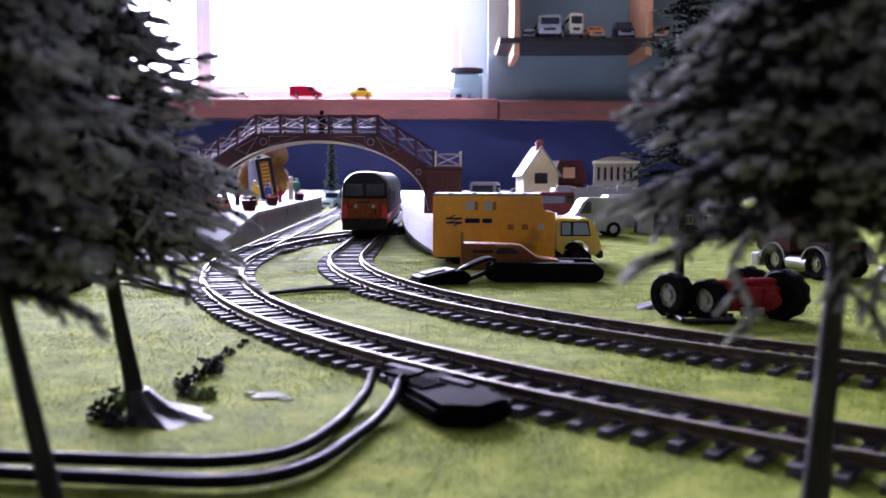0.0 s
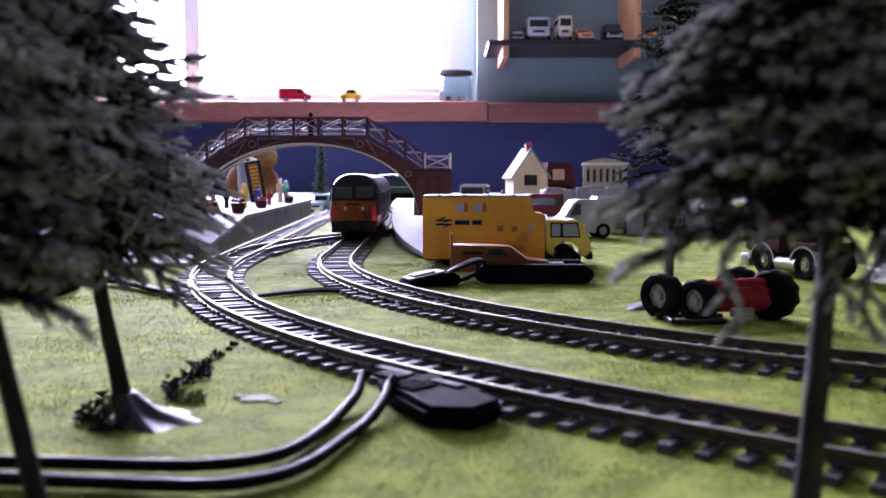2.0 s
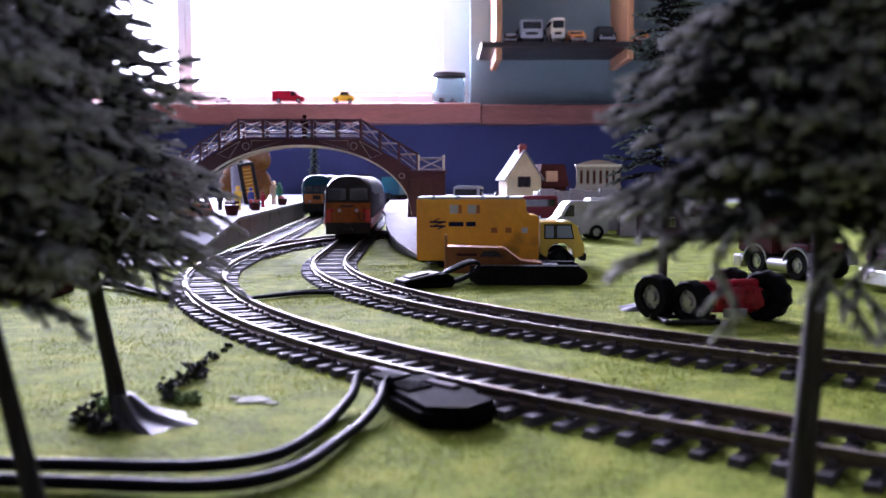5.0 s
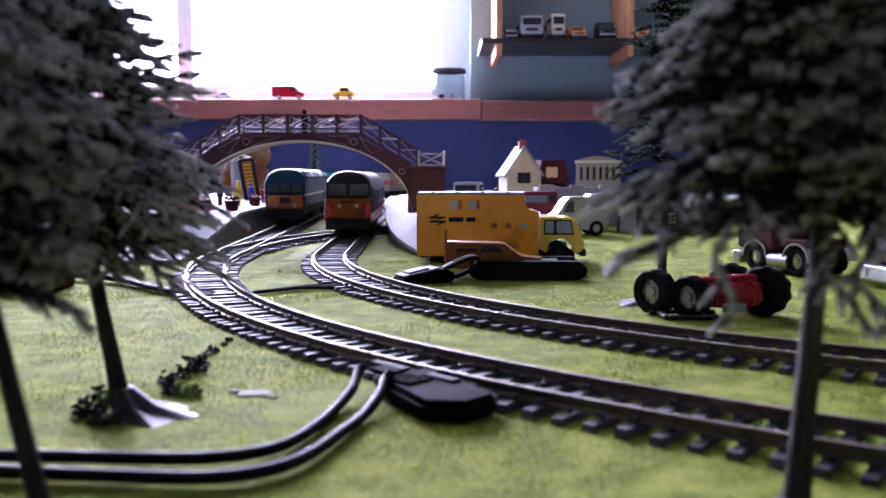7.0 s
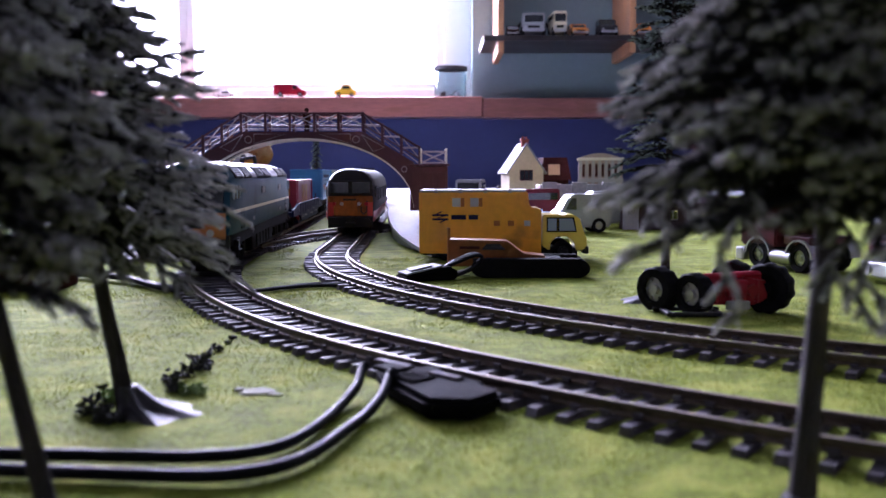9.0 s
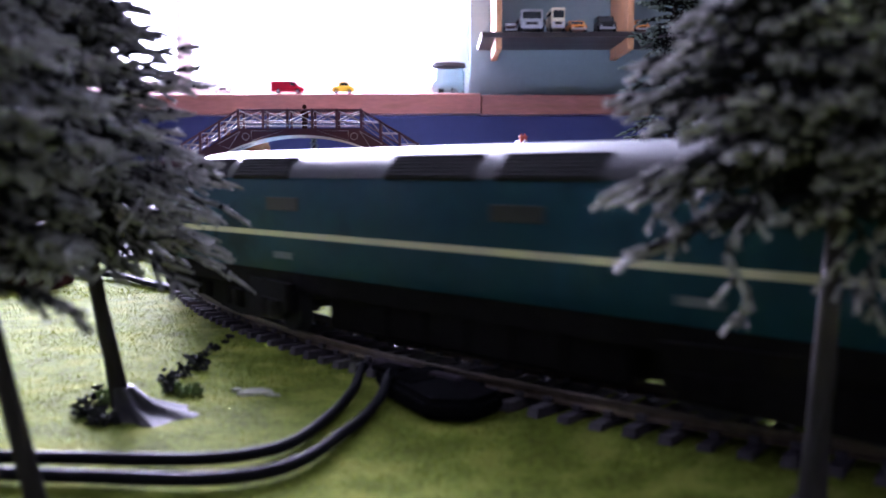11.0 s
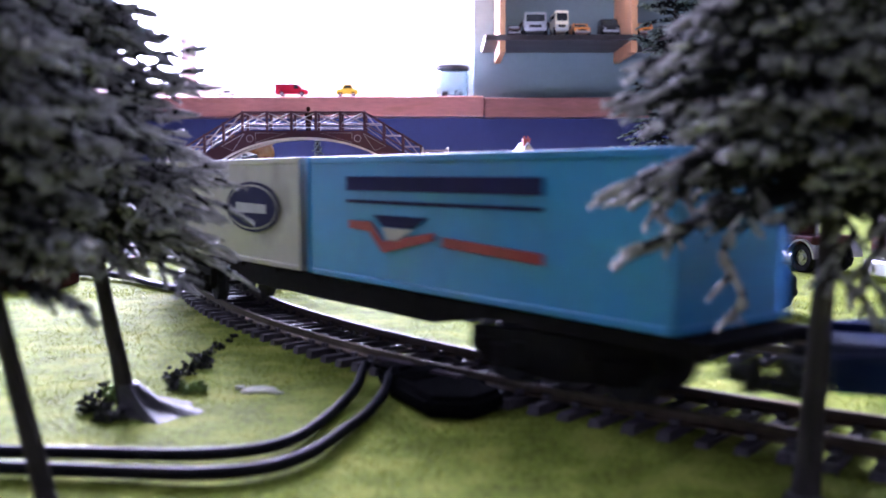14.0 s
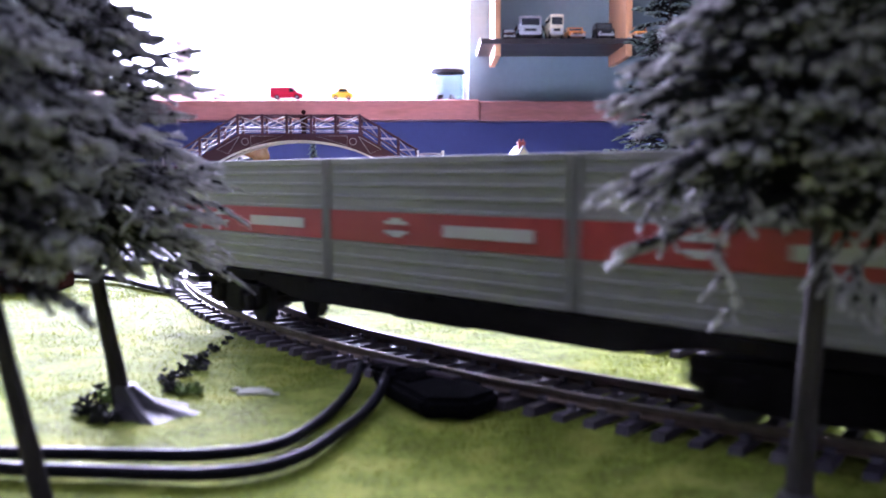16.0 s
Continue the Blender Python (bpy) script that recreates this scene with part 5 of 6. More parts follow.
def connector():
    """The black power connector clipped under the near rail, with its two leads."""
    t = thing("power_connector", pose(0, 0, 0), "black plastic power connector clipped under the rail with two leads", "connector")
    p, h = left_line(0.335)
    rz = math.degrees(math.atan2(h.y, h.x))
    t.matrix_basis = pose(p.x, p.y, 0, 0, 0, rz)
    inv = t.matrix_basis.inverted()

    def local(x, y, z):
        v = inv @ Vector((x, y, z))
        return (v.x * 1000, v.y * 1000, v.z * 1000)
    # x along the rail, y towards the middle of the curve
    plan = [(-0.0158, 0.1975), (-0.0132, 0.1855), (-0.004, 0.1672), (0.005, 0.1662), (0.0112, 0.1738), (0.0068, 0.1815), (-0.0126, 0.2012)]
    bm = prism(B(), [local(x, y, 0)[:2] for x, y in plan], 0.2, 4.4, "z")
    bmesh.ops.bevel(bm, geom=list(bm.edges), offset=1.2, segments=3, affect="EDGES")
    part("case", bm, M_MATTBLACK, t, smooth=True)
    bm = box(B(), -4, 3, -21, -16, 4.2, 5.2, 0.3)
    for k in range(5):
        box(bm, 5 + k * 1.6, 5.8 + k * 1.6, -24, -17, 4.2, 4.9, 0.15, 1)
    part("terminal_block", bm, M_MATTBLACK, t, "ridged black terminal block")
    bm = box(B(), -12, 19, -13.2, -9.6, 2.2, 3.6, 0.4)
    box(bm, 2.5, 7.5, -18, -10, 2.8, 4.6, 0.4)
    part("clip", bm, M_MATTBLACK, t)
    for x0, x1 in ((-10, 1.5), (8.5, 17)):
        part("contact", box(B(), x0, x1, -15.8, -13.4, 3.9, 5.0, 0.25), M_SIDEGREY, t, "dull metal contact strip")
    for pts in (LEAD_A, LEAD_B):
        part("lead", tube(B(), [local(*q) for q in spline(pts, 10)], 1.05, 10), M_CABLE, t, "thick glossy black lead", smooth=True)


LEAD_A = [(-0.0176, 0.1924, 0.0055), (-0.0183, 0.1903, 0.0045), (-0.0188, 0.1831, 0.0028), (-0.0211, 0.1726, 0.0014), (-0.0234, 0.16, 0.0014), (-0.0267, 0.15, 0.0014), (-0.0318, 0.1447, 0.0014), (-0.0395, 0.1423, 0.0014), (-0.0486, 0.1423, 0.0014), (-0.0608, 0.1432, 0.0014), (-0.072, 0.1438, 0.0014), (-0.0915, 0.1456, 0.0014)]
LEAD_B = [(-0.011, 0.1852, 0.0055), (-0.012, 0.186, 0.0045), (-0.013, 0.176, 0.0028), (-0.0153, 0.1673, 0.0014), (-0.0183, 0.1561, 0.0014), (-0.0216, 0.1447, 0.0014), (-0.0259, 0.1375, 0.0014), (-0.032, 0.1338, 0.0014), (-0.0395, 0.1328, 0.0014), (-0.05, 0.1338, 0.0014), (-0.0608, 0.1349, 0.0014), (-0.0737, 0.1365, 0.0014), (-0.0887, 0.1381, 0.0014)]
connector()


FAR_K = 1.5625
FAR = Matrix.Translation((0, 0, 0.0334)) @ Matrix.Scale(FAR_K, 4) @ Matrix.Translation((0, 0, -0.0468))


def lorries_and_cars():
    def car(name, label, m, L, W, H, paint, style="car", hub=M_HUB, roof=None):
        """A toy vehicle: x ahead, wheels on z = 0."""
        t = thing(name, m, label, {"car": "car", "van": "van", "bus": "bus", "jeep": "car"}[style], "toy vehicles")
        r = H * 0.19
        zb = r * 0.75
        if style == "car":
            prof = [(-L / 2, zb), (-L / 2, H * 0.52), (-L * 0.42, H * 0.6), (-L * 0.32, H * 0.64), (-L * 0.18, H), (L * 0.10, H), (L * 0.24, H * 0.64), (L * 0.46, H * 0.55), (L / 2, H * 0.42), (L / 2, zb)]
            glass_prof = [(-L * 0.27, H * 0.66), (-L * 0.165, H * 0.93), (L * 0.09, H * 0.93), (L * 0.19, H * 0.66)]
        elif style == "van":
            prof = [(-L / 2, zb), (-L / 2, H * 0.97), (-L * 0.46, H), (L * 0.12, H), (L * 0.18, H * 0.96), (L * 0.34, H * 0.58), (L * 0.47, H * 0.48), (L / 2, H * 0.38), (L / 2, zb)]
            glass_prof = [(L * 0.08, H * 0.6), (L * 0.08, H * 0.9), (L * 0.16, H * 0.9), (L * 0.27, H * 0.6)]
        elif style == "jeep":
            prof = [(-L / 2, zb), (-L / 2, H * 0.95), (-L * 0.46, H), (L * 0.10, H), (L * 0.17, H * 0.62), (L * 0.46, H * 0.58), (L / 2, H * 0.5), (L / 2, zb)]
            glass_prof = [(-L * 0.42, H * 0.66), (-L * 0.42, H * 0.92), (L * 0.07, H * 0.92), (L * 0.12, H * 0.66)]
        else:
            prof = [(-L / 2, zb), (-L / 2, H * 0.97), (-L * 0.48, H), (L * 0.47, H), (L / 2, H * 0.95), (L / 2, zb)]
            glass_prof = [(-L * 0.44, H * 0.72), (-L * 0.44, H * 0.9), (L * 0.44, H * 0.9), (L * 0.44, H * 0.72)]
        bm = prism(B(), prof, -W / 2, W / 2, "y")
        bmesh.ops.bevel(bm, geom=list(bm.edges), offset=min(H, W) * 0.045, segments=2, affect="EDGES")
        body = part("body", bm, paint, t, smooth=True)
        for s in (-1, 1):
            a, b = sorted((s * (W / 2 - 0.2), s * (W / 2 + 0.15)))
            part("side_window", prism(B(), glass_prof, a, b, "y"), M_GLASSDARK, body)
        fx = {"car": (L * 0.13, L * 0.22, H * 0.67, H * 0.93), "van": (L * 0.2, L * 0.31, H * 0.62, H * 0.9), "jeep": (L * 0.12, L * 0.155, H * 0.66, H * 0.92), "bus": (L * 0.5, L * 0.5, H * 0.55, H * 0.88)}[style]
        bm = prism(B(), [(fx[1] + 0.1, fx[2]), (fx[0] + 0.1, fx[3]), (fx[0] + 0.6, fx[3]), (fx[1] + 0.6, fx[2])], -W * 0.41, W * 0.41, "y")
        part("windscreen", bm, M_GLASSDARK, body)
        part("bumper", box(B(), L / 2 - 0.8, L / 2 + 0.7, -W * 0.48, W * 0.48, zb, zb + H * 0.12, 0.3, 1), M_CHROME, body)
        part("grille", box(B(), L / 2 - 0.3, L / 2 + 0.3, -W * 0.26, W * 0.26, H * 0.28, H * 0.40, 0.1, 1), M_BLACK, body)
        for y in (-W * 0.37, W * 0.37):
            part("headlamp", rod(B(), (L / 2 - 0.2, y, H * 0.34), (L / 2 + 0.5, y, H * 0.34), H * 0.06, n=12), M_CHROME, body)
        if roof:
            part("roof_bar", box(B(), -L * 0.05, L * 0.03, -W * 0.32, W * 0.32, H, H * 1.1, 0.3, 1), roof, body)
        for x in (-L * 0.3, L * 0.31):
            for y in (-W / 2 + 1.0, W / 2 - 1.0):
                wheel(t, x, y, r, r, W * 0.16, hub=hub)
        return t

    # parked behind the yellow lorry
    car("fire_engine", "red toy fire engine with a roof lamp", pose(0.0800, 0.775, 0, 0, 0, 196), 32, 17, 33, M_FIRERED, "bus", roof=M_WHITECAR)
    car("toy_van", "pale silver toy van beside the cottage", pose(0.1035, 0.71, 0, 0, 0, 190), 48, 20, 30, M_SILVER, "van")
    car("toy_van", "pale grey toy van on the grass", pose(0.142, 0.765, 0, 0, 0, 184), 44, 22, 31, M_SILVER, "bus")
    car("toy_car", "pale blue toy car with a roof lamp", pose(0.0665, 0.64, 0, 0, 0, 170), 40, 17, 19, M_BLUECAR, "car", roof=M_CARBLUE)
    car("toy_coach", "silver toy coach behind the platform", pose(0.0245, 0.93, 0, 0, 0, 258), 46, 27, 40, M_SILVER, "jeep")
    car("toy_car", "grey toy estate car behind the platform", pose(0.062, 0.99, 0, 0, 0, 180), 48, 20, 33, M_DARKGREY, "jeep")
    car("toy_car", "pale blue toy jeep beyond the platform end", pose(-0.172, 1.235, 0, 0, 0, 250), 44, 22, 24, M_BLUECAR, "jeep")
    car("toy_car", "orange toy car on the platform", pose(-0.176, 0.640, 0.0199, 0, 0, 250), 26, 12, 10, M_ORANGECAR, "jeep")
    # on the window sill
    sill = 0.2119
    car("toy_car", "red toy van with a white roof lamp on the sill", FAR @ pose(-0.318, 1.885, sill, 0, 0, 4), 66, 30, 25, M_RED, "van", roof=M_WHITECAR)
    car("toy_car", "yellow toy beetle-shaped car on the sill", FAR @ pose(-0.205, 1.885, sill, 0, 0, 185), 44, 24, 23, M_YELCAR, "car", roof=M_WHITECAR)
    car("toy_car", "white toy car on the sill", FAR @ pose(-0.452, 1.885, sill, 0, 0, 180), 40, 20, 12, M_WHITECAR, "car")
    # on the wall shelf
    z = 0.3137
    car("toy_van", "white toy van with a dark windscreen on the shelf", FAR @ pose(0.168, 1.755, z, 0, 0, 268), 70, 42, 40, M_SILVER, "bus")
    car("toy_bus", "cream double-decker toy bus on the shelf", FAR @ pose(0.216, 1.762, z, 0, 0, 272), 70, 25, 44, M_CREAMCAR, "bus")
    car("toy_car", "orange toy off-roader on the shelf", FAR @ pose(0.254, 1.757, z, 0, 0, 275), 56, 30, 23, M_ORANGECAR, "jeep")
    car("toy_car", "dark toy lorry cab on the shelf", FAR @ pose(0.310, 1.760, z, 0, 0, 272), 56, 32, 32, M_BLACK, "jeep")
    car("toy_car", "brown toy car on the shelf", FAR @ pose(0.130, 1.760, z, 0, 0, 268), 50, 24, 20, M_BROWN, "car")
    car("toy_car", "orange toy car at the shelf end", FAR @ pose(0.378, 1.760, z, 0, 0, 268), 52, 26, 24, M_ORANGECAR, "jeep")


lorries_and_cars()


def tractor_units():
    """Two chromed toy lorries under the trees."""
    def unit(label, m, length, rear):
        t = thing("toy_truck", m, label, "lorry", "toy trucks")
        # x ahead, near side at minus y
        bm = prism(B(), [(length - 24, 11), (length - 24, 38), (length - 20, 40), (length - 5, 40), (length, 30), (length + 1, 20), (length + 1, 11)], -13, 13, "y")
        bmesh.ops.bevel(bm, geom=list(bm.edges), offset=1.0, segments=2, affect="EDGES")
        cab = part("cab", bm, M_TRUCKRED, t, "dark red cab", smooth=True)
        part("side_window", prism(B(), [(length - 15, 26), (length - 15, 35), (length - 7, 35), (length - 3, 26)], -13.3, -12.8, "y"), M_GLASSDARK, cab)
        part("side_window", prism(B(), [(length - 15, 26), (length - 15, 35), (length - 7, 35), (length - 3, 26)], 12.8, 13.3, "y"), M_GLASSDARK, cab)
        part("windscreen", prism(B(), [(length - 4.2, 37.5), (length - 0.2, 29.5), (length + 0.3, 29.7), (length - 3.6, 37.8)], -11, 11, "y"), M_GLASSDARK, cab)
        for k in range(4):
            part("grille_bar", box(B(), length + 1, length + 1.8, -9, 9, 13 + k * 3, 14.4 + k * 3, 0.2, 1), M_SIDEGREY, cab)
        part("visor", box(B(), length - 3, length + 1, -11, 11, 38.4, 39.6, 0.3, 1), M_CHROME, cab)
        part("roof_lamp", box(B(), length - 14, length - 10, -8, 8, 40, 42, 0.5), M_CHROME, cab)
        part("bumper", box(B(), length - 2, length + 3.5, -13.6, 13.6, 3, 9.6, 0.8), M_CHROME, t, "bright chrome bumper")
        for y in (-8, 8):
            part("headlamp", rod(B(), (length + 3.4, y, 6.2), (length + 4.1, y, 6.2), 1.6, n=12), M_WHITE, t)
        part("chassis", box(B(), rear, length - 2, -7, 7, 6, 10, 0.4), M_DARKGREY, t)
        for s in (-1, 1):
            part("fuel_tank", rod(B(), (length - 34, s * 10.5, 6.5), (length - 21, s * 10.5, 6.5), 3.6, n=18), M_CHROME, t, "chrome fuel tank", smooth=True)
            for x in (length - 12, -12):
                pts = [(x + 8.6 * math.cos(a), 7 + 8.6 * math.sin(a)) for a in [k * math.pi / 10 for k in range(11)]]
                inn = [(x + 7.7 * math.cos(a), 7 + 7.7 * math.sin(a)) for a in [k * math.pi / 10 for k in range(11)]]
                bm = B()
                for k in range(10):
                    prism(bm, [inn[k], inn[k + 1], pts[k + 1], pts[k]], s * 13 - 3, s * 13 + 0.6 if s > 0 else s * 13 + 3, "y")
                bmesh.ops.remove_doubles(bm, verts=bm.verts, dist=0.01)
                part("mudguard", bm, M_CHROME, t)
        for x in (length - 12, -12) if rear > -30 else (length - 12, -12, -28):
            for y in (-10.5, 10.5):
                wheel(t, x, y, 7.0, 7.0, 5.0, hub=M_CHROME)
        bm = rod(B(), (length - 26, -9, 10), (length - 26, -9, 42), 1.2, n=12)
        part("exhaust", bm, M_CHROME, t, "", smooth=True)
        part("trailer_body", box(B(), rear, length - 28, -12, 12, 13, 17, 0.6), M_TRUCKRED, t)

    unit("dark red toy truck with chrome wheels and bumper", pose(0.1703, 0.432, 0, 0, 0, 112), 27, -18)
    unit("red toy truck with a broad chrome bumper", pose(0.2215, 0.376, 0, 0, 0, 188), 40, -40)


tractor_units()


def tipped_tractor():
    t = thing("tipped_toy_tractor", pose(0.0950, 0.302, 0), "red toy tractor lying upside down with grey hubs", "toy tractor")
    bm = prism(B(), [(-13, 4), (-10, 3), (8, 3), (12, 6), (10, 12), (3, 13.4), (-2, 10.8), (-8, 12.6), (-13, 10)], -6, 6, "y")
    bmesh.ops.bevel(bm, geom=list(bm.edges), offset=1.0, segments=2, affect="EDGES")
    body = part("body", bm, M_RED, t, "glossy red body", smooth=True)
    bm = rod(B(), (-4, -8, 9), (-4, 8, 9), 1.6, n=12)
    rod(bm, (6, -7, 8), (6, 7, 8), 2.0, n=12)
    box(bm, -3, 4, -7.5, -5, 6, 11.5, 0.6)
    part("gearbox", bm, M_RED, body, "", smooth=True)
    for k in range(5):
        part("rib", box(B(), -10 + k * 4.2, -8.8 + k * 4.2, -6.6, 6.4, 4, 11.4 - (k % 2), 0.3, 1), M_RED, body)
    part("drive_shaft", rod(B(), (-12, -4, 12), (9, -4, 13.2), 1.2, n=10), M_RED, body, "", smooth=True)
    part("silver_bracket", box(B(), -3, 5, -7.2, -6.4, 1.6, 4.6, 0.4, 1), M_HUB, body)
    for x, y, z, r, w, rz, hub in ((-23.5, 0.5, 7.7, 7.6, 6.2, -54, M_HUB), (-13.5, -7, 7.0, 7.0, 5.8, -52, M_HUB), (6.5, 16, 8.4, 7.6, 6.4, -40, M_RUBBER), (12.0, -3, 8.4, 8.4, 7.0, -36, M_RUBBER)):
        k = wheel(t, x, y, z, r, w, hub=hub)
        k.rotation_euler = (0, 0, radians(rz))
    bm = box(B(), -26, -4, -3, -1, 0.6, 2.0, 0.3, 1)
    box(bm, -22, -6, -14, -12, 0.4, 1.8, 0.3, 1)
    box(bm, -24, -22, -14, -1, 0.5, 1.9, 0.3, 1)
    box(bm, -8, -6, -14, -1, 0.5, 1.9, 0.3, 1)
    rod(bm, (-12, -8, 1), (-12, -8, 5), 0.9, n=8)
    part("linkage_frame", bm, M_BLACK, t)


tipped_tractor()


def cottage():
    t = thing("cottage", pose(0.0765, 0.905, 0, 0, 0, 10), "cream rendered model cottage with pale steep roof", "house")
    W, D, E, A = 17.2, 17, 49.0, 74.0
    bm = prism(B(), [(-W, 0), (W, 0), (W, E), (0, A), (-W, E)], -D, D, "y")
    part("wall", bm, M_WALLCREAM, t)
    for s in (-1, 1):
        bm = prism(B(), [(s * (W + 2.6), E - 3.8), (0, A - 0.2), (0, A + 1.8), (s * (W + 3.4), E - 2.9)], -D - 2.2, D + 2.2, "y")
        part("roof", bm, M_ROOFSLATE, t, "pale weathered slate roof")
    bm = box(B(), -3.4, 3.4, -D + 5, -D + 11, A - 8, A + 4.5, 0.4)
    chimney = part("chimney", bm, M_BRICKRED, t, "red brick chimney")
    part("chimney_cap", box(B(), -4, 4, -D + 4.4, -D + 11.6, A + 4, A + 5.6, 0.4), M_BRICKRED, chimney)
    for x in (-1.8, 1.8):
        part("chimney_pot", rod(B(), (x, -D + 8, A + 5.4), (x, -D + 8, A + 8), 1.0, n=10), M_BRICKRED, chimney)
    win = part("window", box(B(), -6.5, 6.5, -D - 0.4, -D + 0.5, 39, 49.4, 0.2, 1), M_TERRA, t, "brown-framed gable window")
    for x in (-4.4, 0, 4.4):
        part("pane", box(B(), x - 1.8, x + 1.8, -D - 0.7, -D - 0.3, 40.0, 48.4), M_GLASSDARK, win)
    part("door", box(B(), -3.5, 3.5, -D - 0.5, -D + 0.5, 0.2, 24, 0.3, 1), M_TERRA, t)


cottage()


def hall():
    t = thing("town_hall", pose(0.1720, 1.02, 0, 0, 0, -8), "pinkish stone model hall with tall pilasters", "building")
    part("wall", box(B(), -22, 26, -16, 16, 0, 62, 0.5), M_PINK, t)
    bm = prism(B(), [(-24 + 50 * k / 12, 62 + 6 * math.sin(math.pi * k / 12)) for k in range(13)], -17.5, 17.5, "y")
    part("roof", bm, M_PINK, t, "low curved parapet roof")
    part("cornice", box(B(), -23.6, 27.6, -18, 17, 60, 63, 0.4), M_CREAM, t)
    part("string_course", box(B(), -23, 27, -17.4, -15.8, 36, 40, 0.3), M_WHITE, t)
    for k in range(7):
        x = -20 + k * 7
        part("pilaster", box(B(), x - 1.4, x + 1.4, -17.2, -15.8, 2, 60, 0.2, 1), M_WHITE, t)
        for z0, z1 in ((42, 56), (12, 30)):
            if k < 6:
                part("window", box(B(), x + 2.2, x + 4.8, -16.3, -15.9, z0, z1), M_TERRA, t)
    t = thing("brown_house", pose(0.1230, 1.06, 0, 0, 0, 14), "small dark brown model house with a steep roof", "house")
    part("wall", box(B(), -17, 17, -14, 14, 0, 40, 0.4), M_BROWN, t)
    part("roof", prism(B(), [(-20, 38), (20, 38), (14, 64), (-14, 64)], -16, 16, "y"), M_TERRA, t, "steep brown roof")
    part("window", box(B(), -6, 8, -14.6, -13.8, 44 - 20, 52 - 18, 0.2, 1), M_CREAM, t)
    part("dormer", box(B(), -9, 5, -17.5, -8, 44, 56, 0.4), M_SKIN, t)
    t = thing("low_shed", pose(0.180, 0.745, 0, 0, 0, 2), "long low dark brown shed with a grey end wall", "shed")
    part("wall", box(B(), -34, 44, -12, 14, 0, 22, 0.4), M_SHED, t)
    for x in (-12, 4, 20, 34):
        win = part("window", box(B(), x - 4, x + 4, -12.5, -11.8, 8, 16, 0.2, 1), M_WHITE, t, "pale framed window")
        for k in (-1.9, 1.9):
            part("pane", box(B(), x + k - 1.4, x + k + 1.4, -12.9, -12.4, 9, 15), M_GLASSDARK, win)
    part("roof", prism(B(), [(-15, 21.8), (17, 21.8), (1, 29)], -37, 47, "x"), M_SHED, t)
    part("end_panel", box(B(), -37, -24, -12.8, -11.8, 0.5, 20, 0.3), M_LILAC, t, "grey end panel")
    t = thing("brown_block", pose(-0.195, 0.365, 0, 0, 0, 6), "dark reddish brown wooden block on the grass", "wooden block")
    part("block", box(B(), -60, 40, -12, 14, 0, 10, 1.0), M_BROWN, t)
    t = thing("grey_wall_strip", pose(0.118, 0.83, 0, 0, 0, 6), "pale grey model stone wall behind the vehicles", "wall")
    for k in range(6):
        part("wall_panel", box(B(), -30 + k * 14, -16.4 + k * 14, -2, 2, 0, 38 - (k % 2) * 2, 0.5), M_STONE, t)


hall()


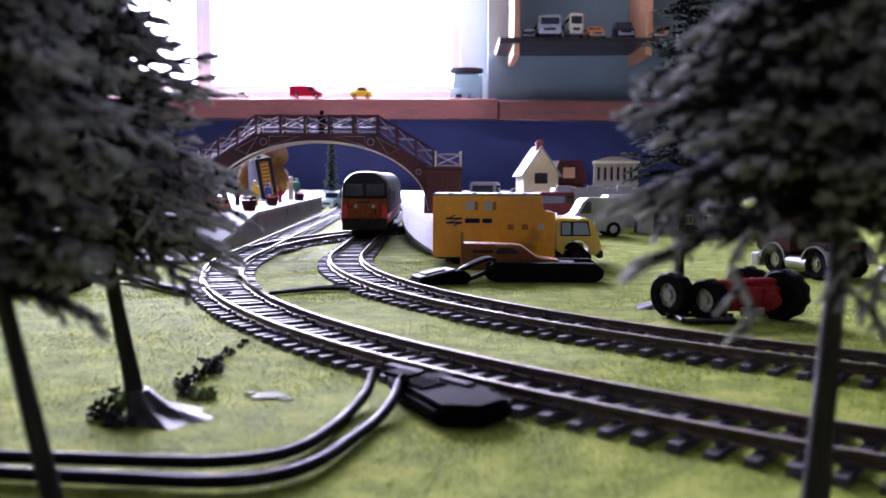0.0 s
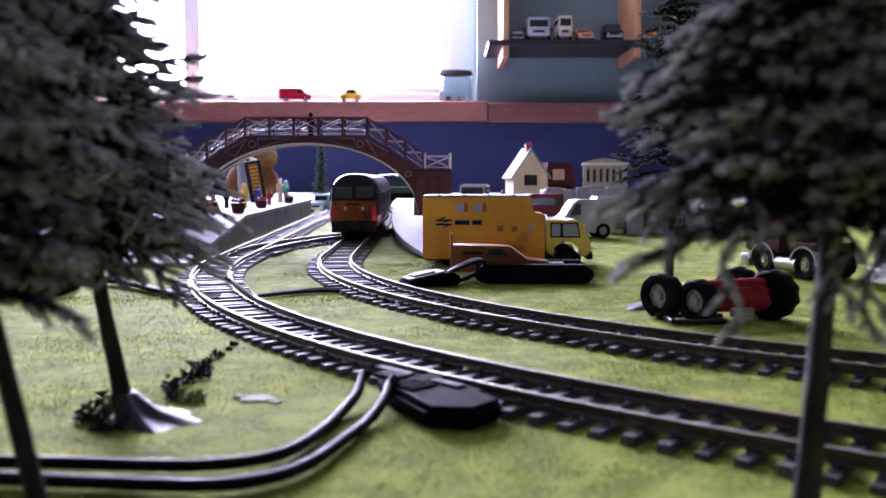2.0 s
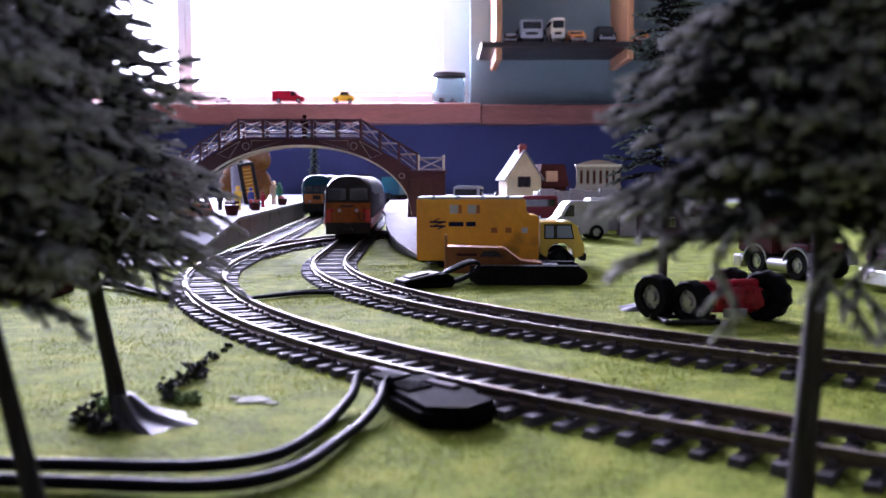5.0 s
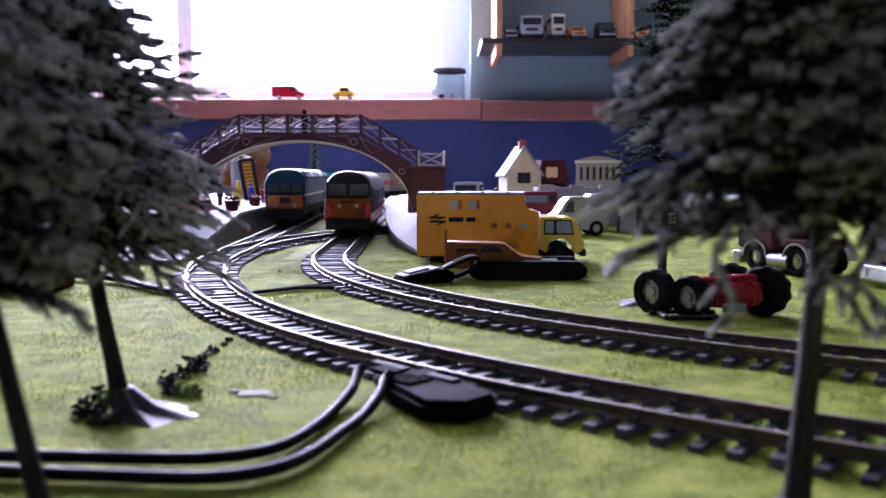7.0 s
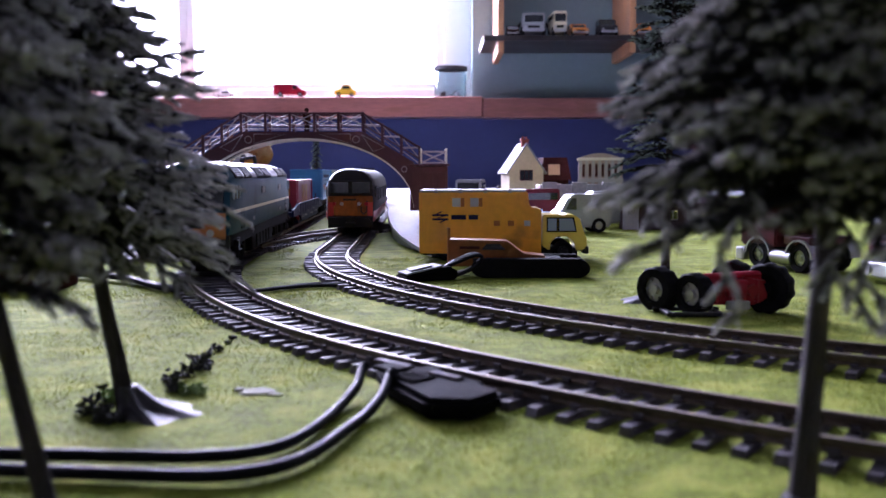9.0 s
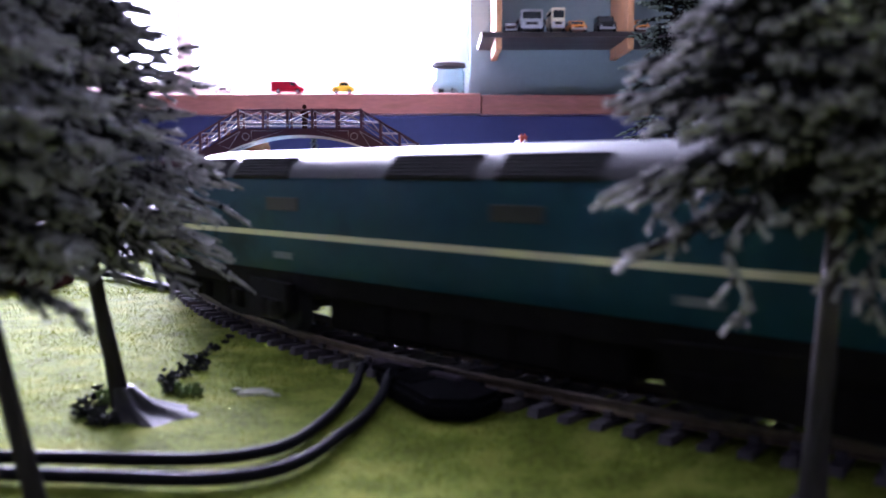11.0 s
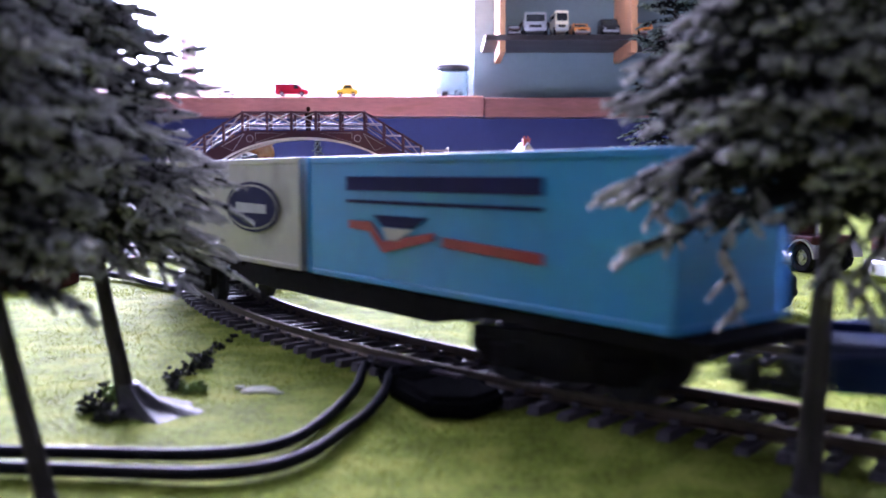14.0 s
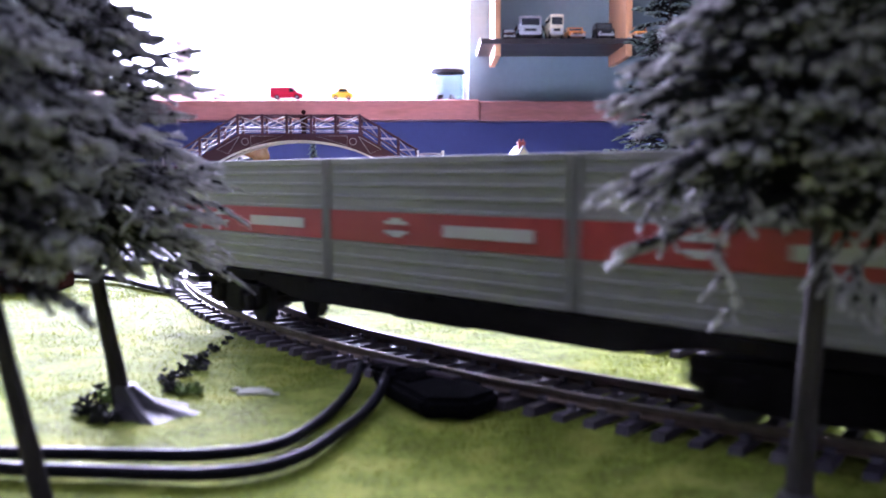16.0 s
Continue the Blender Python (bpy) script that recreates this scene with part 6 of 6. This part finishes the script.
def platform_things():
    z = 19.9
    for x, y, s in ((-0.1545, 0.688, 1.0), (-0.1600, 0.800, 0.9), (-0.1640, 0.960, 0.9)):
        t = thing("flower_tub", pose(x - 0.006, y, z / 1000), "dark terracotta tub with small red flowers on the platform", "plant pot", "flower tubs")
        bm = rod(B(), (0, 0, 0), (0, 0, 6.5 * s), 4.2 * s, 5.6 * s, n=14)
        rod(bm, (0, 0, 6.5 * s), (0, 0, 7.6 * s), 6.0 * s, n=14)
        part("tub", bm, M_TERRA, t)
        rnd = random.Random(int(y * 1000))
        bm = B()
        for k in range(26):
            a, r = rnd.random() * 6.28, rnd.random() ** 0.5 * 5.6 * s
            ball(bm, (r * math.cos(a), r * math.sin(a), (8.2 + 2.2 * rnd.random()) * s), 0.9 * s, u=6, v=4)
        part("flowers", bm, M_RED if y > 0.7 else M_TERRA, t)

    def figure(label, x, y, h, coat, legs, group="figures on the platform", base=z):
        k = h / 24.0
        bm = B()
        for s in (-1, 1):
            rod(bm, (s * 1.3 * k, 0, 0), (s * 1.2 * k, 0, 11 * k), 1.2 * k, 1.4 * k, n=8)
            rod(bm, (s * 3.2 * k, 0.4 * k, 10.5 * k), (s * 2.6 * k, 0, 18 * k), 0.9 * k, 1.1 * k, n=8)
        rod(bm, (0, 0, 10 * k), (0, 0, 19 * k), 2.5 * k, 2.7 * k, n=10)
        ball(bm, (0, 0, 21.6 * k), 2.3 * k, u=10, v=8)
        bmesh.ops.scale(bm, vec=(1, 0.8, 1), verts=bm.verts)
        ob = part("platform_figure", bm, coat, None, "", True)
        ob.matrix_basis = pose(x, y, base / 1000)
        tagged(ob, label, "figurine", group)

    figure("plain yellow painted model figure on the platform", -0.181, 0.800, 22, M_YELCAR, M_BLUEFIG)
    figure("plain blue painted model figure on the platform", -0.178, 0.84, 20, M_BLUEFIG, M_BLUEFIG)
    figure("plain red painted model figure on the platform", -0.176, 0.885, 16, M_RED, M_BLUEFIG)
    figure("plain green painted model figure on the platform", -0.176, 0.975, 24, M_GREENFIG, M_BLUEFIG)
    figure("plain buff painted model figure on the platform", -0.184, 0.985, 26, M_SKIN, M_BLUEFIG)
    figure("plain dark model figure on the platform", -0.197, 0.80, 18, M_BLACK, M_BLUEFIG)
    figure("plain dark model figure standing on the footbridge", -0.0985, 0.649, 17, M_BROWN, M_BLUEFIG, "figures on the bridge", 76.2)

    t = thing("leaning_board", pose(-0.208, 0.99, 0.0199, 0, -9, 8), "black leaning board with a yellow ribbed panel", "board")
    part("frame", box(B(), -9, 9, -2, 2, 0.4, 46, 1.6), M_BLACK, t)
    part("panel", box(B(), -4.5, 5, -2.6, -1.9, 4, 42, 0.3), M_GOLD, t, "yellow centre panel")
    for k in range(9):
        part("rib", box(B(), -4, 4.5, -3.0, -2.5, 6 + k * 4, 7 + k * 4), M_YELCAR, t)
    t = thing("lilac_post", pose(-0.226, 1.0, 0.0199, 0, -4, 0), "lilac grey rounded post with a white ball top", "post")
    part("post", rod(B(), (0, 0, 0.2), (0, 0, 38), 6.5, 5.5, n=18), M_LILAC, t, "", smooth=True)
    part("shoulder", ball(B(), (0, 0, 38), 5.6, u=16, v=10), M_LILAC, t, "", smooth=True)
    part("ball_top", ball(B(), (-1, 0, 46.5), 4.6, u=16, v=10), M_WHITE, t, "white ball top", smooth=True)
    t = thing("plush_animal", pose(-0.320, 1.47, 0.0), "ginger plush animal with a white muzzle sitting behind", "plush toy")
    rnd = random.Random(4)
    bm = ball(B(), (0, 0, 38), 38, 1.1, 0.9, 1.0, u=32, v=20)
    ball(bm, (4, 0, 78), 30, 1.25, 1.0, 0.85, u=32, v=20)
    for v in bm.verts:
        v.co += Vector((rnd.uniform(-1, 1), rnd.uniform(-1, 1), rnd.uniform(-1, 1))) * 0.7
    part("body", bm, M_PLUSH, t, "ginger plush body", smooth=True)
    for s in (-1, 1):
        part("ear", ball(B(), (4 + s * 30, 0, 98), 9, 0.8, 0.5, 1.2), M_PLUSH, t, smooth=True)
        part("eye", ball(B(), (4 + s * 9, -27, 86), 2.6), M_BLACK, t, smooth=True)
    part("muzzle", ball(B(), (2, -26, 70), 13, 1.2, 0.8, 0.8, u=20, v=14), M_PLUSHWHITE, t, "white plush muzzle", smooth=True)
    part("nose", ball(B(), (2, -37, 74), 3.4, 1.3, 0.8, 0.8), M_BLACK, t, smooth=True)


platform_things()


def shelf_and_jar():
    t = thing("wall_shelf", FAR @ pose(0, 0, 0), "pine wall shelf with a dark board, holding toy vehicles", "shelf")
    x0, x1 = 100, 349
    for x in (x0, x1, x1 + 249):
        part("upright", box(B(), x, x + 12, 1735, 1916, 281, 620, 1.0), M_PINE_V, t, "pale pine upright")
    part("board", box(B(), 74, 640, 1731, 1914, 303, 313.5, 1.0), M_DARKWOOD, t, "dark stained shelf board")
    part("board_end", box(B(), 72.5, 74, 1731, 1914, 303.2, 313.3, 0.3, 1), M_CREAM, t, "pale cut end of the board")
    arch = thing("black_hoop", FAR @ pose(0.180, 1.87, 0.3137), "black arched toy hoop standing on the shelf", "toy hoop")
    ring = [(40 * math.cos(k * math.pi / 20), 0, 53 * math.sin(k * math.pi / 20) + 2) for k in range(21)]
    part("hoop", tube(B(), ring, 3.2, 10), M_BLACK, arch, "", smooth=True)
    t = thing("glass_jar", FAR @ pose(0.012, 1.942, 0.2119) @ Matrix.Diagonal((1.33, 1.33, 1.14, 1)), "clear glass jar with a dark lid on the sill", "jar")
    bm = B()
    prof = [(20, 0), (25, 1.5), (26, 6), (26, 44), (23.5, 49), (23.5, 53), (22.3, 53), (22.3, 48), (24.6, 43), (24.6, 6), (23, 3), (0.01, 3)]
    n = 32
    rings = [[bm.verts.new((r * math.cos(k * 2 * math.pi / n), r * math.sin(k * 2 * math.pi / n), z)) for k in range(n)] for r, z in prof]
    for a, b in zip(rings, rings[1:]):
        for k in range(n):
            bm.faces.new((a[k], a[(k + 1) % n], b[(k + 1) % n], b[k]))
    bm.faces.new(rings[0][::-1])
    bmesh.ops.recalc_face_normals(bm, faces=bm.faces)
    part("jar_body", bm, M_JAR, t, "clear glass", smooth=True)
    bm = rod(B(), (0, 0, 51.5), (0, 0, 58.5), 28, 27, n=32)
    part("lid", bm, M_DARKGREY, t, "dark flat lid")
    rnd = random.Random(9)
    for k in range(6):
        a = rnd.random() * 6.28
        bm = box(B(), -4, 4, -2, 2, 0, 6 + 4 * rnd.random(), 0.5)
        bmesh.ops.transform(bm, matrix=Matrix.Translation((12 * math.cos(a), 12 * math.sin(a), 3.2)) @ Matrix.Rotation(a, 4, "Z"), verts=bm.verts)
        part("oddment", bm, (M_HUB, M_DARKGREY, M_LOCOGREY)[k % 3], t)


shelf_and_jar()


def ground_bits():
    def cable(label, lines, r=1.2):
        t = thing("power_cable", pose(0, 0, 0), label, "cable", "cables")
        for pts in lines:
            part("strand", tube(B(), [v * 1000 for v in spline(pts, 10)], r, 8), M_CABLE, t, "", smooth=True)
    cable("thick black twin cable running off under the outer track",
          [[(-0.088, 0.342, 0.0012), (-0.100, 0.346, 0.0013), (-0.118, 0.362, 0.0018), (-0.146, 0.390, 0.0025), (-0.19, 0.405, 0.002), (-0.26, 0.41, 0.0014)],
           [(-0.088, 0.346, 0.0012), (-0.101, 0.350, 0.0013), (-0.119, 0.367, 0.0016), (-0.147, 0.395, 0.0022), (-0.19, 0.410, 0.002), (-0.26, 0.415, 0.0014)]])
    cable("black twin wire linking the two tracks",
          [[(-0.076, 0.350, 0.0010), (-0.067, 0.3585, 0.0010), (-0.055, 0.366, 0.0012), (-0.040, 0.368, 0.0010), (-0.030, 0.371, 0.0010)],
           [(-0.074, 0.352, 0.0010), (-0.064, 0.3630, 0.0010), (-0.054, 0.3710, 0.0012), (-0.042, 0.372, 0.0010), (-0.030, 0.374, 0.0010)]], 0.8)
    rnd = random.Random(12)

    def clump(x, y, r, material, label):
        t = thing("moss_clump", pose(x, y, 0), label, "moss", "clumps along the join")
        bm = B()
        for k in range(46):
            a, q = rnd.random() * 6.28, rnd.random() ** 0.5 * r
            zc = abs(rnd.gauss(0.35, 0.3)) * r
            s = r * rnd.uniform(0.28, 0.5)
            o = Vector((q * math.cos(a), q * math.sin(a) * 0.8, zc))
            vs = [bm.verts.new(o + Vector((rnd.uniform(-s, s), rnd.uniform(-s, s), rnd.uniform(-s, s)))) for _ in range(4)]
            for f in ((0, 1, 2), (0, 2, 3), (0, 3, 1), (1, 3, 2)):
                bm.faces.new([vs[i] for i in f])
        part("lichen", bm, material, t)
    for x, y, r in ((-0.0605, 0.253, 1.2), (-0.0603, 0.246, 1.0), (-0.0608, 0.236, 1.7), (-0.0612, 0.2285, 1.4), (-0.0600, 0.218, 2.4), (-0.0592, 0.2125, 2.7), (-0.0605, 0.2065, 2.5), (-0.0618, 0.2005, 2.2), (-0.0600, 0.1955, 2.0), (-0.0585, 0.191, 1.8)):
        clump(x, y, r, M_LEAF, "dark dry lichen clump along a join in the grass")
    clump(-0.0545, 0.1895, 2.6, M_MOSS, "green moss tuft beside the tree foot")
    clump(-0.0685, 0.173, 3.6, M_LEAF, "dark dry lichen clump beside the tree foot")
    clump(-0.0640, 0.167, 2.6, M_LEAF, "dark dry lichen clump beside the tree foot")
    clump(-0.0685, 0.183, 2.8, M_MOSS, "green moss tuft beside the tree foot")
    for x, y, rx, ry in ((-0.0405, 0.1905, 4.0, 3.2), (-0.0362, 0.1875, 1.8, 1.0), (-0.0448, 0.1925, 1.3, 1.0)):
        t = thing("glue_patch", pose(x, y, 0.0004), "dried whitish glue patch on the grass", "glue patch", "glue patches")
        bm = B()
        n = 22
        ring = [(1 + 0.28 * noise.noise(Vector((math.cos(k * 6.283 / n) * 1.7 + x * 900, math.sin(k * 6.283 / n) * 1.7, 3)))) for k in range(n)]
        lo = [bm.verts.new((rx * ring[k] * math.cos(k * 6.283 / n), ry * ring[k] * math.sin(k * 6.283 / n), -0.5)) for k in range(n)]
        hi = [bm.verts.new((rx * 0.85 * ring[k] * math.cos(k * 6.283 / n), ry * 0.85 * ring[k] * math.sin(k * 6.283 / n), 0.06)) for k in range(n)]
        bm.faces.new(hi)
        for k in range(n):
            bm.faces.new((lo[k], lo[(k + 1) % n], hi[(k + 1) % n], hi[k]))
        part("patch", bm, M_GLUE, t)


ground_bits()


def grass():
    rng = np.random.default_rng(7)

    def field(name, n, xs, ys, h0, h1, w):
        x = rng.uniform(*xs, n)
        y = rng.uniform(0, 1, n) ** 1.25 * (ys[1] - ys[0]) + ys[0]
        keep = np.abs(x) < 0.52 * y + 0.06
        for c, r in ((LC, LR), (RC, RR)):
            d = np.hypot(x - c.x, y - c.y)
            keep &= ~((np.abs(d - r) < 0.0135) & (y < c.y + 0.02))
        keep &= ~((y > 0.5) & (x > -0.30) & (x < -0.105))
        keep &= ~((y > 0.5) & (x > -0.090) & (x < -0.02))
        x, y = x[keep], y[keep]
        n = len(x)
        a = rng.uniform(0, 6.283, n)
        tilt = rng.normal(0, 1.1, (n, 2))
        h = rng.uniform(h0, h1, n)
        ww = w * rng.uniform(0.6, 1.3, n)
        p = np.stack([x, y, np.full(n, -0.0008)], 1)
        s = np.stack([np.cos(a), np.sin(a), np.zeros(n)], 1) * ww[:, None]
        top = p + np.stack([tilt[:, 0] * h, tilt[:, 1] * h, h + 0.0008], 1)
        v = np.stack([p + s, p - s, top], 1).reshape(-1, 3)
        me = bpy.data.meshes.new(name)
        me.from_pydata(v.tolist(), [], np.arange(3 * n).reshape(-1, 3).tolist())
        me.materials.append(M_GRASSBLADE)
        ob = new(name, me)
        tagged(ob, "short pale green static grass fibres", "grass", "", "stuff")
    field("grass_fibres", 420000, (-0.32, 0.32), (0.10, 0.62), 0.0003, 0.0008, 0.00017)


grass()

def motions():
    times = [round(0.2 * k, 1) for k in range(81)]
    groups = {"loco": (LOCO, LOCO_BOGIES), "low": (LOW, LOW_BOGIES), "flat_b": (FLAT_B, B_BOGIES), "flat_c": (FLAT_C, C_BOGIES)}
    for key, (root, bogies) in groups.items():
        body = [(t, *vehicle_pose(key, t)) for t in times]
        walk(root, [(t, m) for t, m, s in body])
        for b, sign in zip(bogies, (1, -1)):
            rows = []
            for t, m, s in body:
                h = left_line(s + sign * 0.085)[1]
                yaw = math.atan2(h.y, h.x) - math.pi / 2 - m.to_euler().z
                yaw = (yaw + math.pi) % (2 * math.pi) - math.pi
                rows.append((t, pose(0, sign * 0.085, 0, 0, 0, math.degrees(yaw))))
            walk(b, rows)
    for ob, key, y, z in CARGO:
        walk(ob, [(t, vehicle_pose(key, t)[0] @ pose(0, y, z)) for t in times])


motions()
